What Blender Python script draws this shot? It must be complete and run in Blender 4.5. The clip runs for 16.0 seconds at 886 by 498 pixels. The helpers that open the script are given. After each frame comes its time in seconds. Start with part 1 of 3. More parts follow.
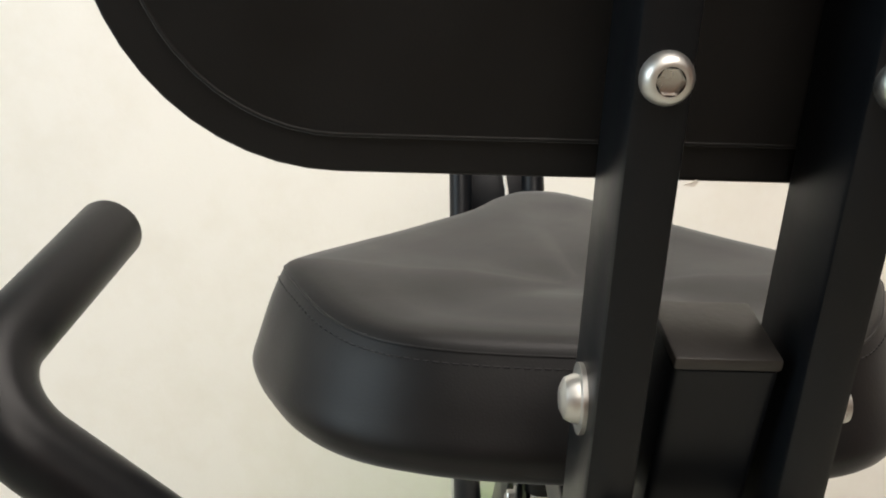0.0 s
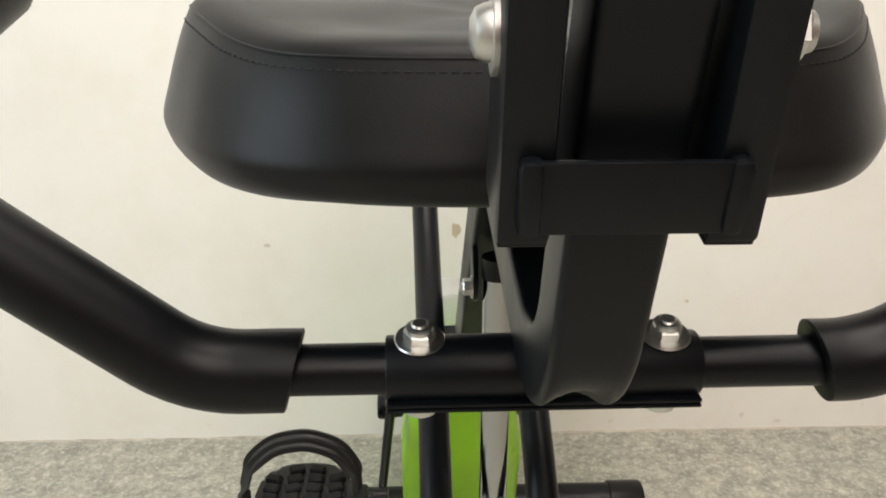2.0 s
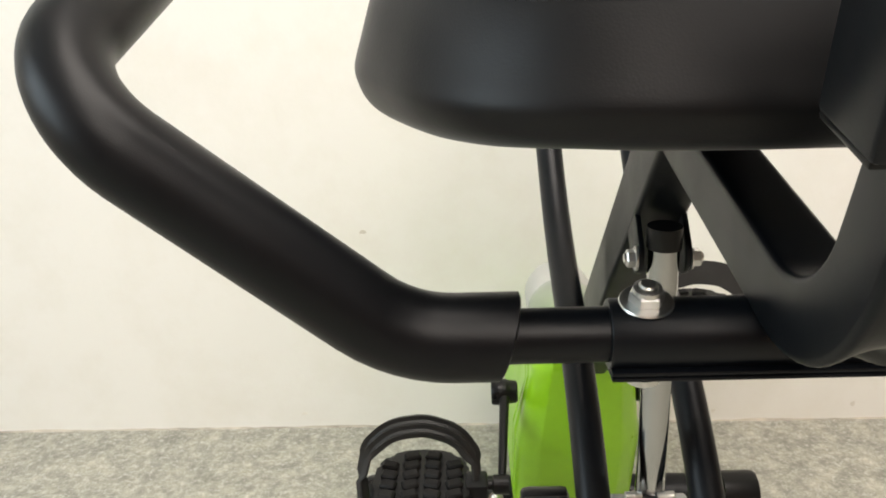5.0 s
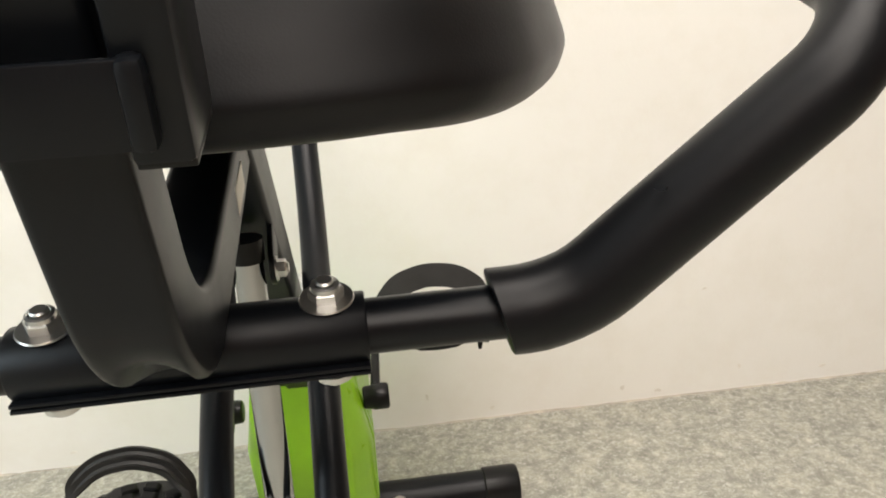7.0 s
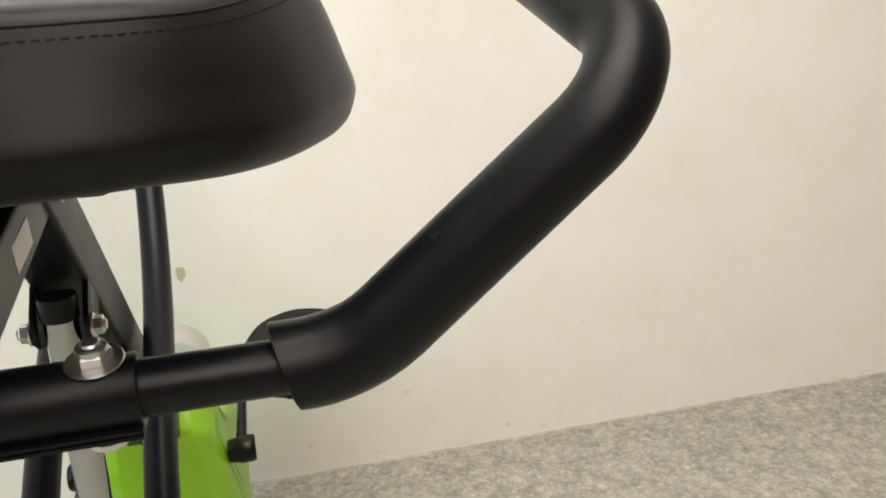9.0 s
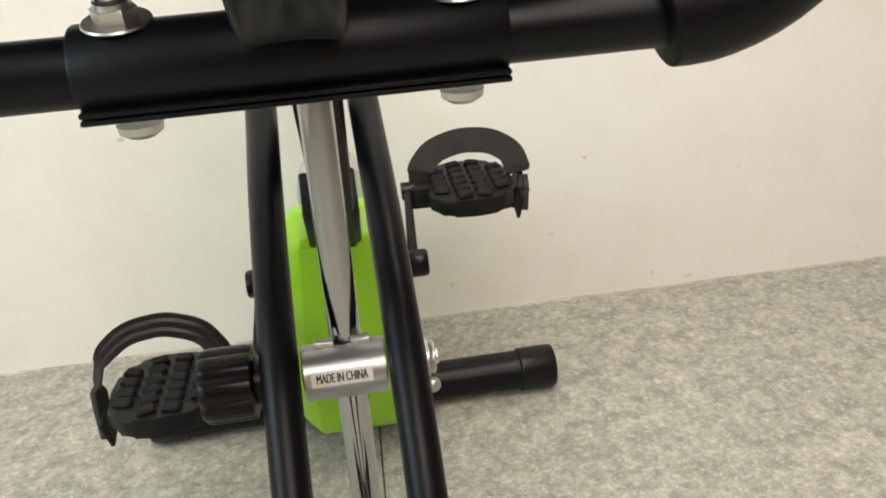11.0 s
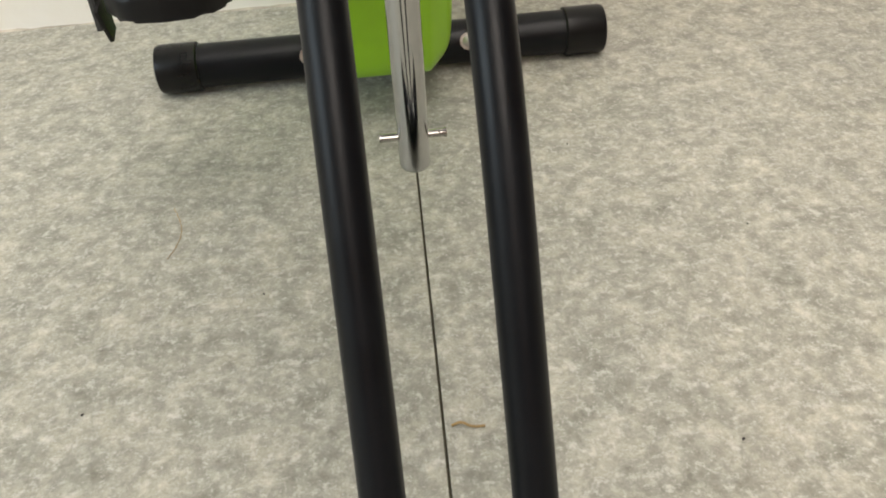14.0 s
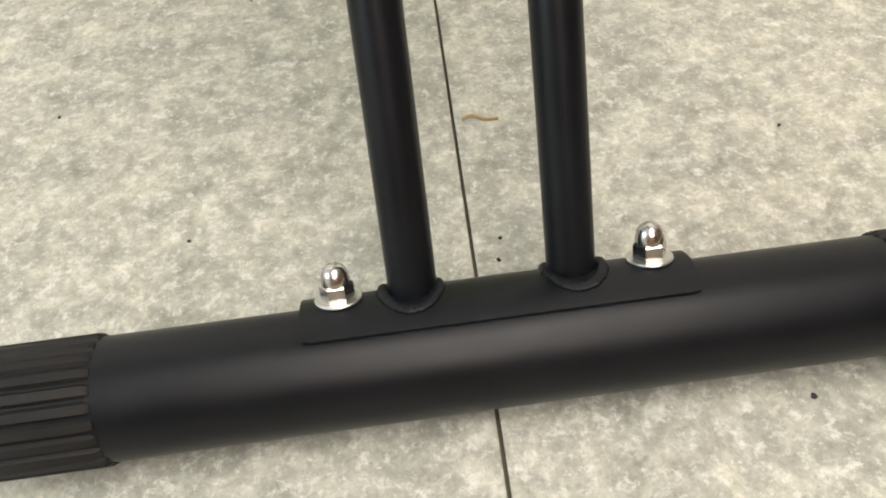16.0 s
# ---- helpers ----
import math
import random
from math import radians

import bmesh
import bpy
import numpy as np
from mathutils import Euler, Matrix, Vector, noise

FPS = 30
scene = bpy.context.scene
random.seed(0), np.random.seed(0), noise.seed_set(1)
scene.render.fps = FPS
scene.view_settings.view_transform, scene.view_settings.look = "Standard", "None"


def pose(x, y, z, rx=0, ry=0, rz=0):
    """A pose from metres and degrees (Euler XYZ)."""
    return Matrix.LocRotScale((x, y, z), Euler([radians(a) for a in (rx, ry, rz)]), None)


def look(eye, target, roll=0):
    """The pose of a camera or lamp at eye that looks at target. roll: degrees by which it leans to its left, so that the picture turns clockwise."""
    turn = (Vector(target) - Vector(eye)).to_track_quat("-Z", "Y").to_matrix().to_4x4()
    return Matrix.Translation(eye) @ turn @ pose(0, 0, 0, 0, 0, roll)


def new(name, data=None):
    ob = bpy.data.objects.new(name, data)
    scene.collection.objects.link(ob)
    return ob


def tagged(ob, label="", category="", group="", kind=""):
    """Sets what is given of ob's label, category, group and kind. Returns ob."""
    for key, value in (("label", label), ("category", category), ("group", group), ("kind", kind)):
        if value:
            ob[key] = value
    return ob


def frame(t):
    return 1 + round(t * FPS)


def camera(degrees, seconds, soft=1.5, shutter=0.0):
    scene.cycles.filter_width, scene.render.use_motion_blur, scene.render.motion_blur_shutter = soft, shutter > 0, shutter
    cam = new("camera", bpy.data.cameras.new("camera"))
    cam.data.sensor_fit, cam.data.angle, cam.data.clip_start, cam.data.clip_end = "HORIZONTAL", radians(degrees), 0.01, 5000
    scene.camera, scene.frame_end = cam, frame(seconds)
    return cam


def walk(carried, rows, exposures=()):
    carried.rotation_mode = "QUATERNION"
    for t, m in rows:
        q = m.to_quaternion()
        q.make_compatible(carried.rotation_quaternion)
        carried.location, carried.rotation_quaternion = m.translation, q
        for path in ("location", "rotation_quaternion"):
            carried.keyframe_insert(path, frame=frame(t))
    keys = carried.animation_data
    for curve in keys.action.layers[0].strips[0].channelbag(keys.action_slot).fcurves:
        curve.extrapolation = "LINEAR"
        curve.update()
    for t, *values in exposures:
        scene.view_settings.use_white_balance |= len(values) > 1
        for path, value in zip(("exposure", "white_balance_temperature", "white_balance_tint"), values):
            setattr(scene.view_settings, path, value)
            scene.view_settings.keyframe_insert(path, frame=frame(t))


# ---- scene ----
cam = camera(55.93, 16.0, 1.9)
PATH = [
    (0, (-0.0859, 0.0548, 0.9678), (-0.0707, 2.0091, 0.5430), 1.58),
    (0.5, (-0.0659, 0.0632, 0.9492), (-0.0203, 2.0035, 0.4667), 1.27),
    (1, (-0.0513, 0.0680, 0.9316), (0.0088, 1.9887, 0.3772), 0.32),
    (1.5, (-0.0496, 0.0744, 0.9102), (0.0191, 1.9705, 0.2777), -0.01),
    (2, (-0.0592, 0.0789, 0.8894), (0.0003, 1.9464, 0.1760), 0.02),
    (2.5, (-0.0956, 0.0829, 0.8769), (-0.0660, 1.9299, 0.1103), -0.01),
    (3, (-0.1422, 0.0831, 0.8841), (-0.1684, 1.9319, 0.1216), -0.58),
    (3.2, (-0.1609, 0.0854, 0.8911), (-0.2150, 1.9386, 0.1410), -0.97),
    (5.3, (-0.1218, 0.1002, 0.8559), (-0.1806, 1.9645, 0.1341), -2.25),
    (5.5, (-0.1020, 0.0982, 0.8518), (-0.1451, 1.9577, 0.1166), -2.55),
    (6, (-0.0379, 0.0957, 0.8512), (-0.0203, 1.9528, 0.1091), -3.02),
    (6.5, (0.0202, 0.0968, 0.8510), (0.1287, 1.9554, 0.1205), -3.32),
    (7, (0.0743, 0.0989, 0.8544), (0.2844, 1.9560, 0.1424), -3.18),
    (7.5, (0.1126, 0.0999, 0.8637), (0.4286, 1.9576, 0.1935), -3.22),
    (8, (0.1360, 0.0929, 0.8750), (0.5341, 1.9509, 0.2510), -3.12),
    (8.5, (0.1403, 0.0941, 0.8745), (0.5818, 1.9490, 0.2707), -3.01),
    (9, (0.1319, 0.0959, 0.8545), (0.5613, 1.9429, 0.2187), -2.81),
    (9.5, (0.1124, 0.0990, 0.8327), (0.4987, 1.9281, 0.1220), -1.97),
    (10, (0.0734, 0.1017, 0.8131), (0.3955, 1.9190, 0.0425), -2.03),
    (10.2, (0.0565, 0.1029, 0.8058), (0.3495, 1.9174, 0.0172), -2.16),
    (12.3, (-0.0127, 0.1771, 0.6465), (0.1275, 1.9026, -0.3550), -6.01),
    (12.5, (-0.0145, 0.1766, 0.6368), (0.1230, 1.8841, -0.3953), -5.76),
    (13, (-0.0182, 0.1634, 0.6104), (0.1243, 1.8202, -0.5008), -5.04),
    (13.5, (-0.0201, 0.1502, 0.5819), (0.1136, 1.7492, -0.6119), -4.00),
    (14, (-0.0235, 0.1347, 0.5482), (0.0952, 1.6615, -0.7382), -3.43),
    (14.5, (-0.0214, 0.1176, 0.5150), (0.0942, 1.5644, -0.8611), -3.69),
    (15, (-0.0159, 0.1069, 0.4744), (0.0996, 1.4777, -0.9773), -4.60),
    (15.5, (-0.0225, 0.1006, 0.4410), (0.0859, 1.4049, -1.0713), -4.74),
    (16, (-0.0445, 0.0959, 0.4271), (0.0392, 1.3499, -1.1287), -4.45),
]
walk(cam, [(t, look(eye, target, roll)) for t, eye, target, roll in PATH],
     exposures=[(0, -0.05), (1.0, 0.08), (3.0, 0.03), (6.0, 0.27), (7.5, 0.24), (8.5, 0.05), (10.0, 0.18), (12.5, 0.02), (13.5, 0.04), (14.5, 0.31), (16, 0.50)])
# ---------------------------------------------------------------- light
world = bpy.data.worlds.new("room_world")
scene.world = world
world.use_nodes = True
wb = world.node_tree.nodes["Background"]
wb.inputs[0].default_value = (0.9, 0.95, 1.0, 1)
wb.inputs[1].default_value = 0.25


def area_lamp(name, place, target, sx, sy, power, colour):
    d = bpy.data.lights.new(name, "AREA")
    d.shape, d.size, d.size_y, d.energy, d.color = "RECTANGLE", sx, sy, power, colour
    ob = new(name, d)
    ob.matrix_world = look(place, target)
    return ob


area_lamp("ceiling_lamp_light", (0.25, 0.1, 2.56), (0.25, 0.1, 0), 1.3, 1.5, 45, (1.0, 0.915, 0.85))
area_lamp("ceiling_lamp_light", (0.25, -1.9, 2.56), (0.25, -1.9, 0), 1.3, 2.1, 49, (1.0, 0.905, 0.83))
area_lamp("window_light", (-2.35, -0.2, 1.5), (0, 0.6, 0.9), 1.5, 1.3, 33, (0.78, 0.92, 1.0))


# ---------------------------------------------------------------- materials
def material(name, colour, rough=0.5, metal=0.0):
    m = bpy.data.materials.new(name)
    m.use_nodes = True
    b = m.node_tree.nodes["Principled BSDF"]
    b.inputs["Base Color"].default_value = (*colour, 1)
    b.inputs["Roughness"].default_value = rough
    b.inputs["Metallic"].default_value = metal
    return m, m.node_tree, b


def node(nt, kind, **values):
    n = nt.nodes.new(kind)
    for k, v in values.items():
        n.inputs[k].default_value = v
    return n


def noise_tex(nt, scale, detail=4.0, rough=0.6, distort=0.0, coord="Object"):
    tc = nt.nodes.new("ShaderNodeTexCoord")
    n = nt.nodes.new("ShaderNodeTexNoise")
    n.inputs["Scale"].default_value = scale
    n.inputs["Detail"].default_value = detail
    n.inputs["Roughness"].default_value = rough
    n.inputs["Distortion"].default_value = distort
    nt.links.new(tc.outputs[coord], n.inputs["Vector"])
    return n


def ramp(nt, src, stops):
    r = nt.nodes.new("ShaderNodeValToRGB")
    while len(r.color_ramp.elements) < len(stops):
        r.color_ramp.elements.new(0.5)
    for e, (p, c) in zip(r.color_ramp.elements, stops):
        e.position, e.color = p, (*c, 1)
    nt.links.new(src, r.inputs[0])
    return r


def mix(nt, fac, a, b, how="MIX"):
    n = nt.nodes.new("ShaderNodeMix")
    n.data_type, n.blend_type = "RGBA", how
    for sock, v in ((n.inputs[0], fac), (n.inputs[6], a), (n.inputs[7], b)):
        if hasattr(v, "is_linked"):
            nt.links.new(v, sock)
        elif isinstance(v, tuple):
            sock.default_value = (*v, 1)
        else:
            sock.default_value = v
    return n.outputs[2]


def bump(nt, b, src, strength, distance, prior=None):
    n = nt.nodes.new("ShaderNodeBump")
    n.inputs["Strength"].default_value = strength
    n.inputs["Distance"].default_value = distance
    nt.links.new(src, n.inputs["Height"])
    if prior:
        nt.links.new(prior.outputs[0], n.inputs["Normal"])
    nt.links.new(n.outputs[0], b.inputs["Normal"])
    return n


def worn(name, colour, rough, metal=0.0, grain=900.0, depth=0.0002, vary=0.25, spread=0.08, strength=0.35, spec=0.5):
    """A plain finish with fine relief, and colour and gloss that vary at two scales."""
    m, nt, b = material(name, colour, rough, metal)
    fine, broad = noise_tex(nt, grain, 3), noise_tex(nt, 22.0, 5)
    lo = tuple(c * (1 - vary) for c in colour)
    hi = tuple(min(1, c * (1 + vary)) for c in colour)
    nt.links.new(ramp(nt, broad.outputs[0], [(0.3, lo), (0.7, hi)]).outputs[0], b.inputs["Base Color"])
    r = ramp(nt, broad.outputs[0], [(0.3, (rough - spread,) * 3), (0.75, (rough + spread,) * 3)])
    nt.links.new(r.outputs[0], b.inputs["Roughness"])
    b.inputs["Specular IOR Level"].default_value = spec
    bump(nt, b, fine.outputs[0], strength, depth)
    return m


def floor_material():
    m, nt, b = material("speckled_vinyl", (0.4, 0.38, 0.34), 0.55)
    a = noise_tex(nt, 60, 10, 0.78)
    c = noise_tex(nt, 300, 4, 0.7)
    mid = noise_tex(nt, 24, 6, 0.7, 0.3)
    big = noise_tex(nt, 5, 5, 0.6)
    ca = ramp(nt, a.outputs[0], [(0.30, (0.225, 0.220, 0.188)), (0.43, (0.300, 0.295, 0.258)), (0.52, (0.352, 0.347, 0.308)), (0.60, (0.425, 0.420, 0.378)), (0.71, (0.54, 0.535, 0.490))])
    cc = ramp(nt, c.outputs[0], [(0.30, (0.84, 0.83, 0.80)), (0.42, (0.97, 0.97, 0.96)), (0.55, (1, 1, 1)), (0.70, (1.07, 1.07, 1.06))])
    cm = ramp(nt, mid.outputs[0], [(0.36, (0.74, 0.75, 0.74)), (0.50, (1, 1, 1)), (0.62, (1.20, 1.19, 1.16))])
    cb = ramp(nt, big.outputs[0], [(0.3, (0.90, 0.905, 0.905)), (0.7, (1.05, 1.04, 1.02))])
    col = mix(nt, 1.0, ca.outputs[0], cc.outputs[0], "MULTIPLY")
    col = mix(nt, 1.0, col, cm.outputs[0], "MULTIPLY")
    col = mix(nt, 1.0, col, cb.outputs[0], "MULTIPLY")
    for scale, lo, hi in ((95, 0.90, 1.08), (260, 0.92, 1.06)):
        flake = nt.nodes.new("ShaderNodeTexVoronoi")
        flake.inputs["Scale"].default_value = scale
        warp = noise_tex(nt, scale * 0.9, 3)
        tc = nt.nodes.new("ShaderNodeTexCoord")
        off = nt.nodes.new("ShaderNodeVectorMath")
        off.operation = "MULTIPLY_ADD"
        off.inputs[1].default_value = (1.6 / scale,) * 3
        nt.links.new(warp.outputs["Color"], off.inputs[0])
        nt.links.new(tc.outputs["Object"], off.inputs[2])
        nt.links.new(off.outputs[0], flake.inputs["Vector"])
        cf = ramp(nt, flake.outputs["Color"], [(0.15, (lo, lo, lo * 0.985)), (0.85, (hi, hi, hi * 0.985))])
        col = mix(nt, 1.0, col, cf.outputs[0], "MULTIPLY")
    for scale, lo, hi, tint, most in ((88, 0.53, 0.64, (0.59, 0.585, 0.54), 0.68), (58, 0.53, 0.64, (0.195, 0.195, 0.170), 0.46), (150, 0.57, 0.65, (0.62, 0.615, 0.57), 0.50)):
        fleck = noise_tex(nt, scale, 8, 0.72, 0.15)
        if most < 0.5:
            fleck.noise_dimensions = "4D"
            fleck.inputs["W"].default_value = 3.7
        amount = ramp(nt, fleck.outputs[0], [(lo, (0, 0, 0)), (hi, (most,) * 3)])
        col = mix(nt, amount.outputs[0], col, tint)
    nt.links.new(col, b.inputs["Base Color"])
    r = ramp(nt, big.outputs[0], [(0.3, (0.42,) * 3), (0.7, (0.6,) * 3)])
    nt.links.new(r.outputs[0], b.inputs["Roughness"])
    bump(nt, b, c.outputs[0], 0.25, 0.0006)
    return m


def wall_material():
    m, nt, b = material("cream_wall_paint", (0.8, 0.77, 0.70), 0.55)
    big, mid, fine = noise_tex(nt, 1.1, 3), noise_tex(nt, 7, 5, 0.65), noise_tex(nt, 160, 4)
    c = ramp(nt, big.outputs[0], [(0.3, (0.80, 0.785, 0.735)), (0.7, (0.85, 0.835, 0.785))])
    d = ramp(nt, mid.outputs[0], [(0.28, (0.955, 0.945, 0.92)), (0.55, (1, 1, 1))])
    nt.links.new(mix(nt, 1.0, c.outputs[0], d.outputs[0], "MULTIPLY"), b.inputs["Base Color"])
    bump(nt, b, fine.outputs[0], 0.2, 0.0008, bump(nt, b, mid.outputs[0], 0.25, 0.004))
    return m


def chrome_material(name, colour, rough):
    m, nt, b = material(name, colour, rough, 1.0)
    n = noise_tex(nt, 40, 5)
    r = ramp(nt, n.outputs[0], [(0.35, (max(rough - 0.04, 0.02),) * 3), (0.75, (rough + 0.10,) * 3)])
    nt.links.new(r.outputs[0], b.inputs["Roughness"])
    bump(nt, b, noise_tex(nt, 600, 3).outputs[0], 0.1, 0.0001)
    return m


def leather_material():
    m, nt, b = material("black_leatherette", (0.010, 0.010, 0.011), 0.46)
    b.inputs["Specular IOR Level"].default_value = 0.24
    b.inputs["Sheen Weight"].default_value = 0.20
    b.inputs["Sheen Roughness"].default_value = 0.35
    tc = nt.nodes.new("ShaderNodeTexCoord")
    v = nt.nodes.new("ShaderNodeTexVoronoi")
    v.inputs["Scale"].default_value = 900
    nt.links.new(tc.outputs["Object"], v.inputs["Vector"])
    big = noise_tex(nt, 14, 4)
    r = ramp(nt, big.outputs[0], [(0.3, (0.42,) * 3), (0.75, (0.52,) * 3)])
    nt.links.new(r.outputs[0], b.inputs["Roughness"])
    c = ramp(nt, big.outputs[0], [(0.3, (0.0032, 0.0033, 0.0036)), (0.75, (0.0052, 0.0053, 0.0058))])
    nt.links.new(c.outputs[0], b.inputs["Base Color"])
    bump(nt, b, v.outputs["Distance"], 0.12, 0.0003, bump(nt, b, big.outputs[0], 0.08, 0.003))
    return m


FLOOR = floor_material()
WALL = wall_material()
# brown chosen for unseen walls, so black parts reflect something dark and warm
BROWN = worn("unseen_wall_brown", (0.17, 0.085, 0.045), 0.5, 0.0, 60, 0.001, 0.3)
CEIL = worn("ceiling_paint", (0.62, 0.61, 0.59), 0.7, vary=0.04)
JOINT = worn("dark_floor_joint", (0.055, 0.05, 0.03), 0.8)
BLACK = worn("satin_black_paint", (0.0036, 0.0046, 0.0062), 0.38, 0.0, 1500, 0.00015, 0.2, 0.05, spec=0.22)
FOAM = worn("black_foam_grip", (0.0045, 0.0050, 0.0060), 0.38, 0.0, 1300, 0.0002, 0.2, 0.05, spec=0.19)
PLASTIC = worn("black_plastic", (0.006, 0.006, 0.006), 0.32, 0.0, 700, 0.0001, 0.2, 0.06, spec=0.22)
RUBBER = worn("black_rubber", (0.009, 0.0085, 0.008), 0.62, 0.0, 700, 0.0003, 0.3, 0.08, spec=0.22)
STRAP = worn("dusty_strap_rubber", (0.020, 0.0195, 0.018), 0.5, 0.0, 600, 0.0003, 0.3, 0.08, spec=0.3)
PEDAL = worn("pedal_plastic", (0.008, 0.008, 0.0085), 0.42, 0.0, 500, 0.0003, 0.3, 0.08, spec=0.22)
LEATHER = leather_material()
DUSTY = worn("dusty_black_plastic", (0.012, 0.011, 0.010), 0.42, 0.0, 300, 0.0003, 0.5, 0.1)
PANEL = worn("black_board", (0.004, 0.004, 0.004), 0.55, spec=0.22)
THREAD = worn("black_thread", (0.01, 0.01, 0.012), 0.7)
CHROME = chrome_material("polished_chrome", (0.42, 0.43, 0.43), 0.07)
ZINC = chrome_material("zinc_plated_steel", (0.62, 0.62, 0.60), 0.36)
ALU = chrome_material("drawn_aluminium", (0.50, 0.51, 0.52), 0.36)
STEEL = chrome_material("burnished_steel", (0.50, 0.49, 0.47), 0.22)
GREEN = worn("lime_green_plastic", (0.30, 0.62, 0.012), 0.32, 0.0, 500, 0.00008, 0.06, 0.05)
GREY = worn("pale_grey_plastic", (0.50, 0.50, 0.47), 0.38, 0.0, 500, 0.0001, 0.06)
LABEL = worn("white_sticker", (0.80, 0.77, 0.70), 0.5, vary=0.04)
# black for print and specks, and for the painted shade round the strut
INK_SHADE = worn("ink_and_shade_black", (0.012, 0.010, 0.010), 0.6)
MARK = worn("brown_wall_stain", (0.60, 0.52, 0.38), 0.7, vary=0.15)
FILLER = worn("dirty_filler", (0.50, 0.46, 0.385), 0.8, 0.0, 300, 0.0006, 0.35)
SCUFF = worn("grey_wall_scuff", (0.73, 0.70, 0.63), 0.7, vary=0.10)
CHIP = worn("bare_plaster", (0.62, 0.58, 0.50), 0.8, vary=0.1)
TWIG = worn("dry_straw", (0.36, 0.24, 0.10), 0.7)
GLOW, _nt, _b = material("lamp_diffuser", (0.9, 0.9, 0.9), 0.5)
_b.inputs["Emission Color"].default_value = (1.0, 0.9, 0.78, 1)
_b.inputs["Emission Strength"].default_value = 1.5


# ---------------------------------------------------------------- mesh helpers
def part(name, bm, mat, parent=None, label="", smooth=True, at=None):
    me = bpy.data.meshes.new(name)
    bmesh.ops.recalc_face_normals(bm, faces=bm.faces)
    if smooth:
        for f in bm.faces:
            f.smooth = True
        for e in bm.edges:
            if len(e.link_faces) == 2 and e.calc_face_angle(0) > radians(35):
                e.smooth = False
    bm.to_mesh(me)
    bm.free()
    me.materials.append(mat)
    ob = new(name, me)
    if parent:
        ob.parent = parent
    if at is not None:
        ob.matrix_basis = at
    if label:
        ob["label"] = label
    return ob


def box(sx, sy, sz, bev=0.001, m=None, seg=2):
    bm = bmesh.new()
    bmesh.ops.create_cube(bm, size=1, matrix=Matrix.Diagonal((sx, sy, sz, 1)))
    if bev > 0:
        bmesh.ops.bevel(bm, geom=bm.edges[:], offset=bev, segments=seg, profile=0.5, affect="EDGES")
    if m is not None:
        bm.transform(m)
    return bm


def lathe(profile, n=32, m=None):
    """Turns (radius, height) pairs about z."""
    bm = bmesh.new()
    rings = []
    for r, h in profile:
        if r < 1e-6:
            rings.append([bm.verts.new((0, 0, h))])
        else:
            rings.append([bm.verts.new((r * math.cos(2 * math.pi * i / n), r * math.sin(2 * math.pi * i / n), h)) for i in range(n)])
    for a, b in zip(rings, rings[1:]):
        for i in range(n):
            j = (i + 1) % n
            if len(a) == 1 and len(b) > 1:
                bm.faces.new((a[0], b[j], b[i]))
            elif len(b) == 1 and len(a) > 1:
                bm.faces.new((a[i], a[j], b[0]))
            elif len(a) > 1:
                bm.faces.new((a[i], a[j], b[j], b[i]))
    if m is not None:
        bm.transform(m)
    return bm


def fillet(points, radii, step=radians(7)):
    """A line through points, its inner corners rounded by the radii."""
    pts = [Vector(p) for p in points]
    out = [pts[0]]
    for i in range(1, len(pts) - 1):
        a, p, b = pts[i - 1], pts[i], pts[i + 1]
        u, v = (a - p).normalized(), (b - p).normalized()
        ang = u.angle(v)
        r = radii[i - 1]
        if r <= 0 or ang > math.pi - 0.01:
            out.append(p)
            continue
        d = min(r / math.tan(ang / 2), (a - p).length * 0.49, (b - p).length * 0.49)
        r = d * math.tan(ang / 2)
        c = p + (u + v).normalized() * (r / math.sin(ang / 2))
        s, e = p + u * d - c, p + v * d - c
        turn = math.pi - ang
        n = max(2, int(turn / step))
        for k in range(n + 1):
            f = k / n
            w = (s * math.sin((1 - f) * turn) + e * math.sin(f * turn)) / math.sin(turn)
            out.append(c + w)
    out.append(pts[-1])
    return out


def sweep(path, section, caps=True, up=(1, 0, 0), scale=None, shape=None, fixed=False):
    """Carries a closed section (list of (a, b)) along a path; a lies along up."""
    bm = bmesh.new()
    rings = []
    ref = Vector(up)
    for i, p in enumerate(path):
        a = path[max(i - 1, 0)]
        b = path[min(i + 1, len(path) - 1)]
        t = (b - a).normalized()
        x = (ref - t * ref.dot(t)).normalized()
        y = t.cross(x)
        ref = ref if fixed else x
        s = scale(i / (len(path) - 1)) if scale else 1
        if shape:
            section = shape(i / (len(path) - 1))
        rings.append([bm.verts.new(p + x * (u * s) + y * (v * s)) for u, v in section])
    n = len(section)
    for r, q in zip(rings, rings[1:]):
        for i in range(n):
            bm.faces.new((r[i], r[(i + 1) % n], q[(i + 1) % n], q[i]))
    if caps:
        bm.faces.new(rings[0][::-1])
        bm.faces.new(rings[-1])
    return bm


def circle(r, n=24):
    return [(r * math.cos(2 * math.pi * i / n), r * math.sin(2 * math.pi * i / n)) for i in range(n)]


def rounded(w, h, r, n=4):
    out = []
    for cx, cy, a0 in ((w / 2 - r, h / 2 - r, 0), (-w / 2 + r, h / 2 - r, 90), (-w / 2 + r, -h / 2 + r, 180), (w / 2 - r, -h / 2 + r, 270)):
        for k in range(n + 1):
            a = radians(a0 + 90 * k / n)
            out.append((cx + r * math.cos(a), cy + r * math.sin(a)))
    return out


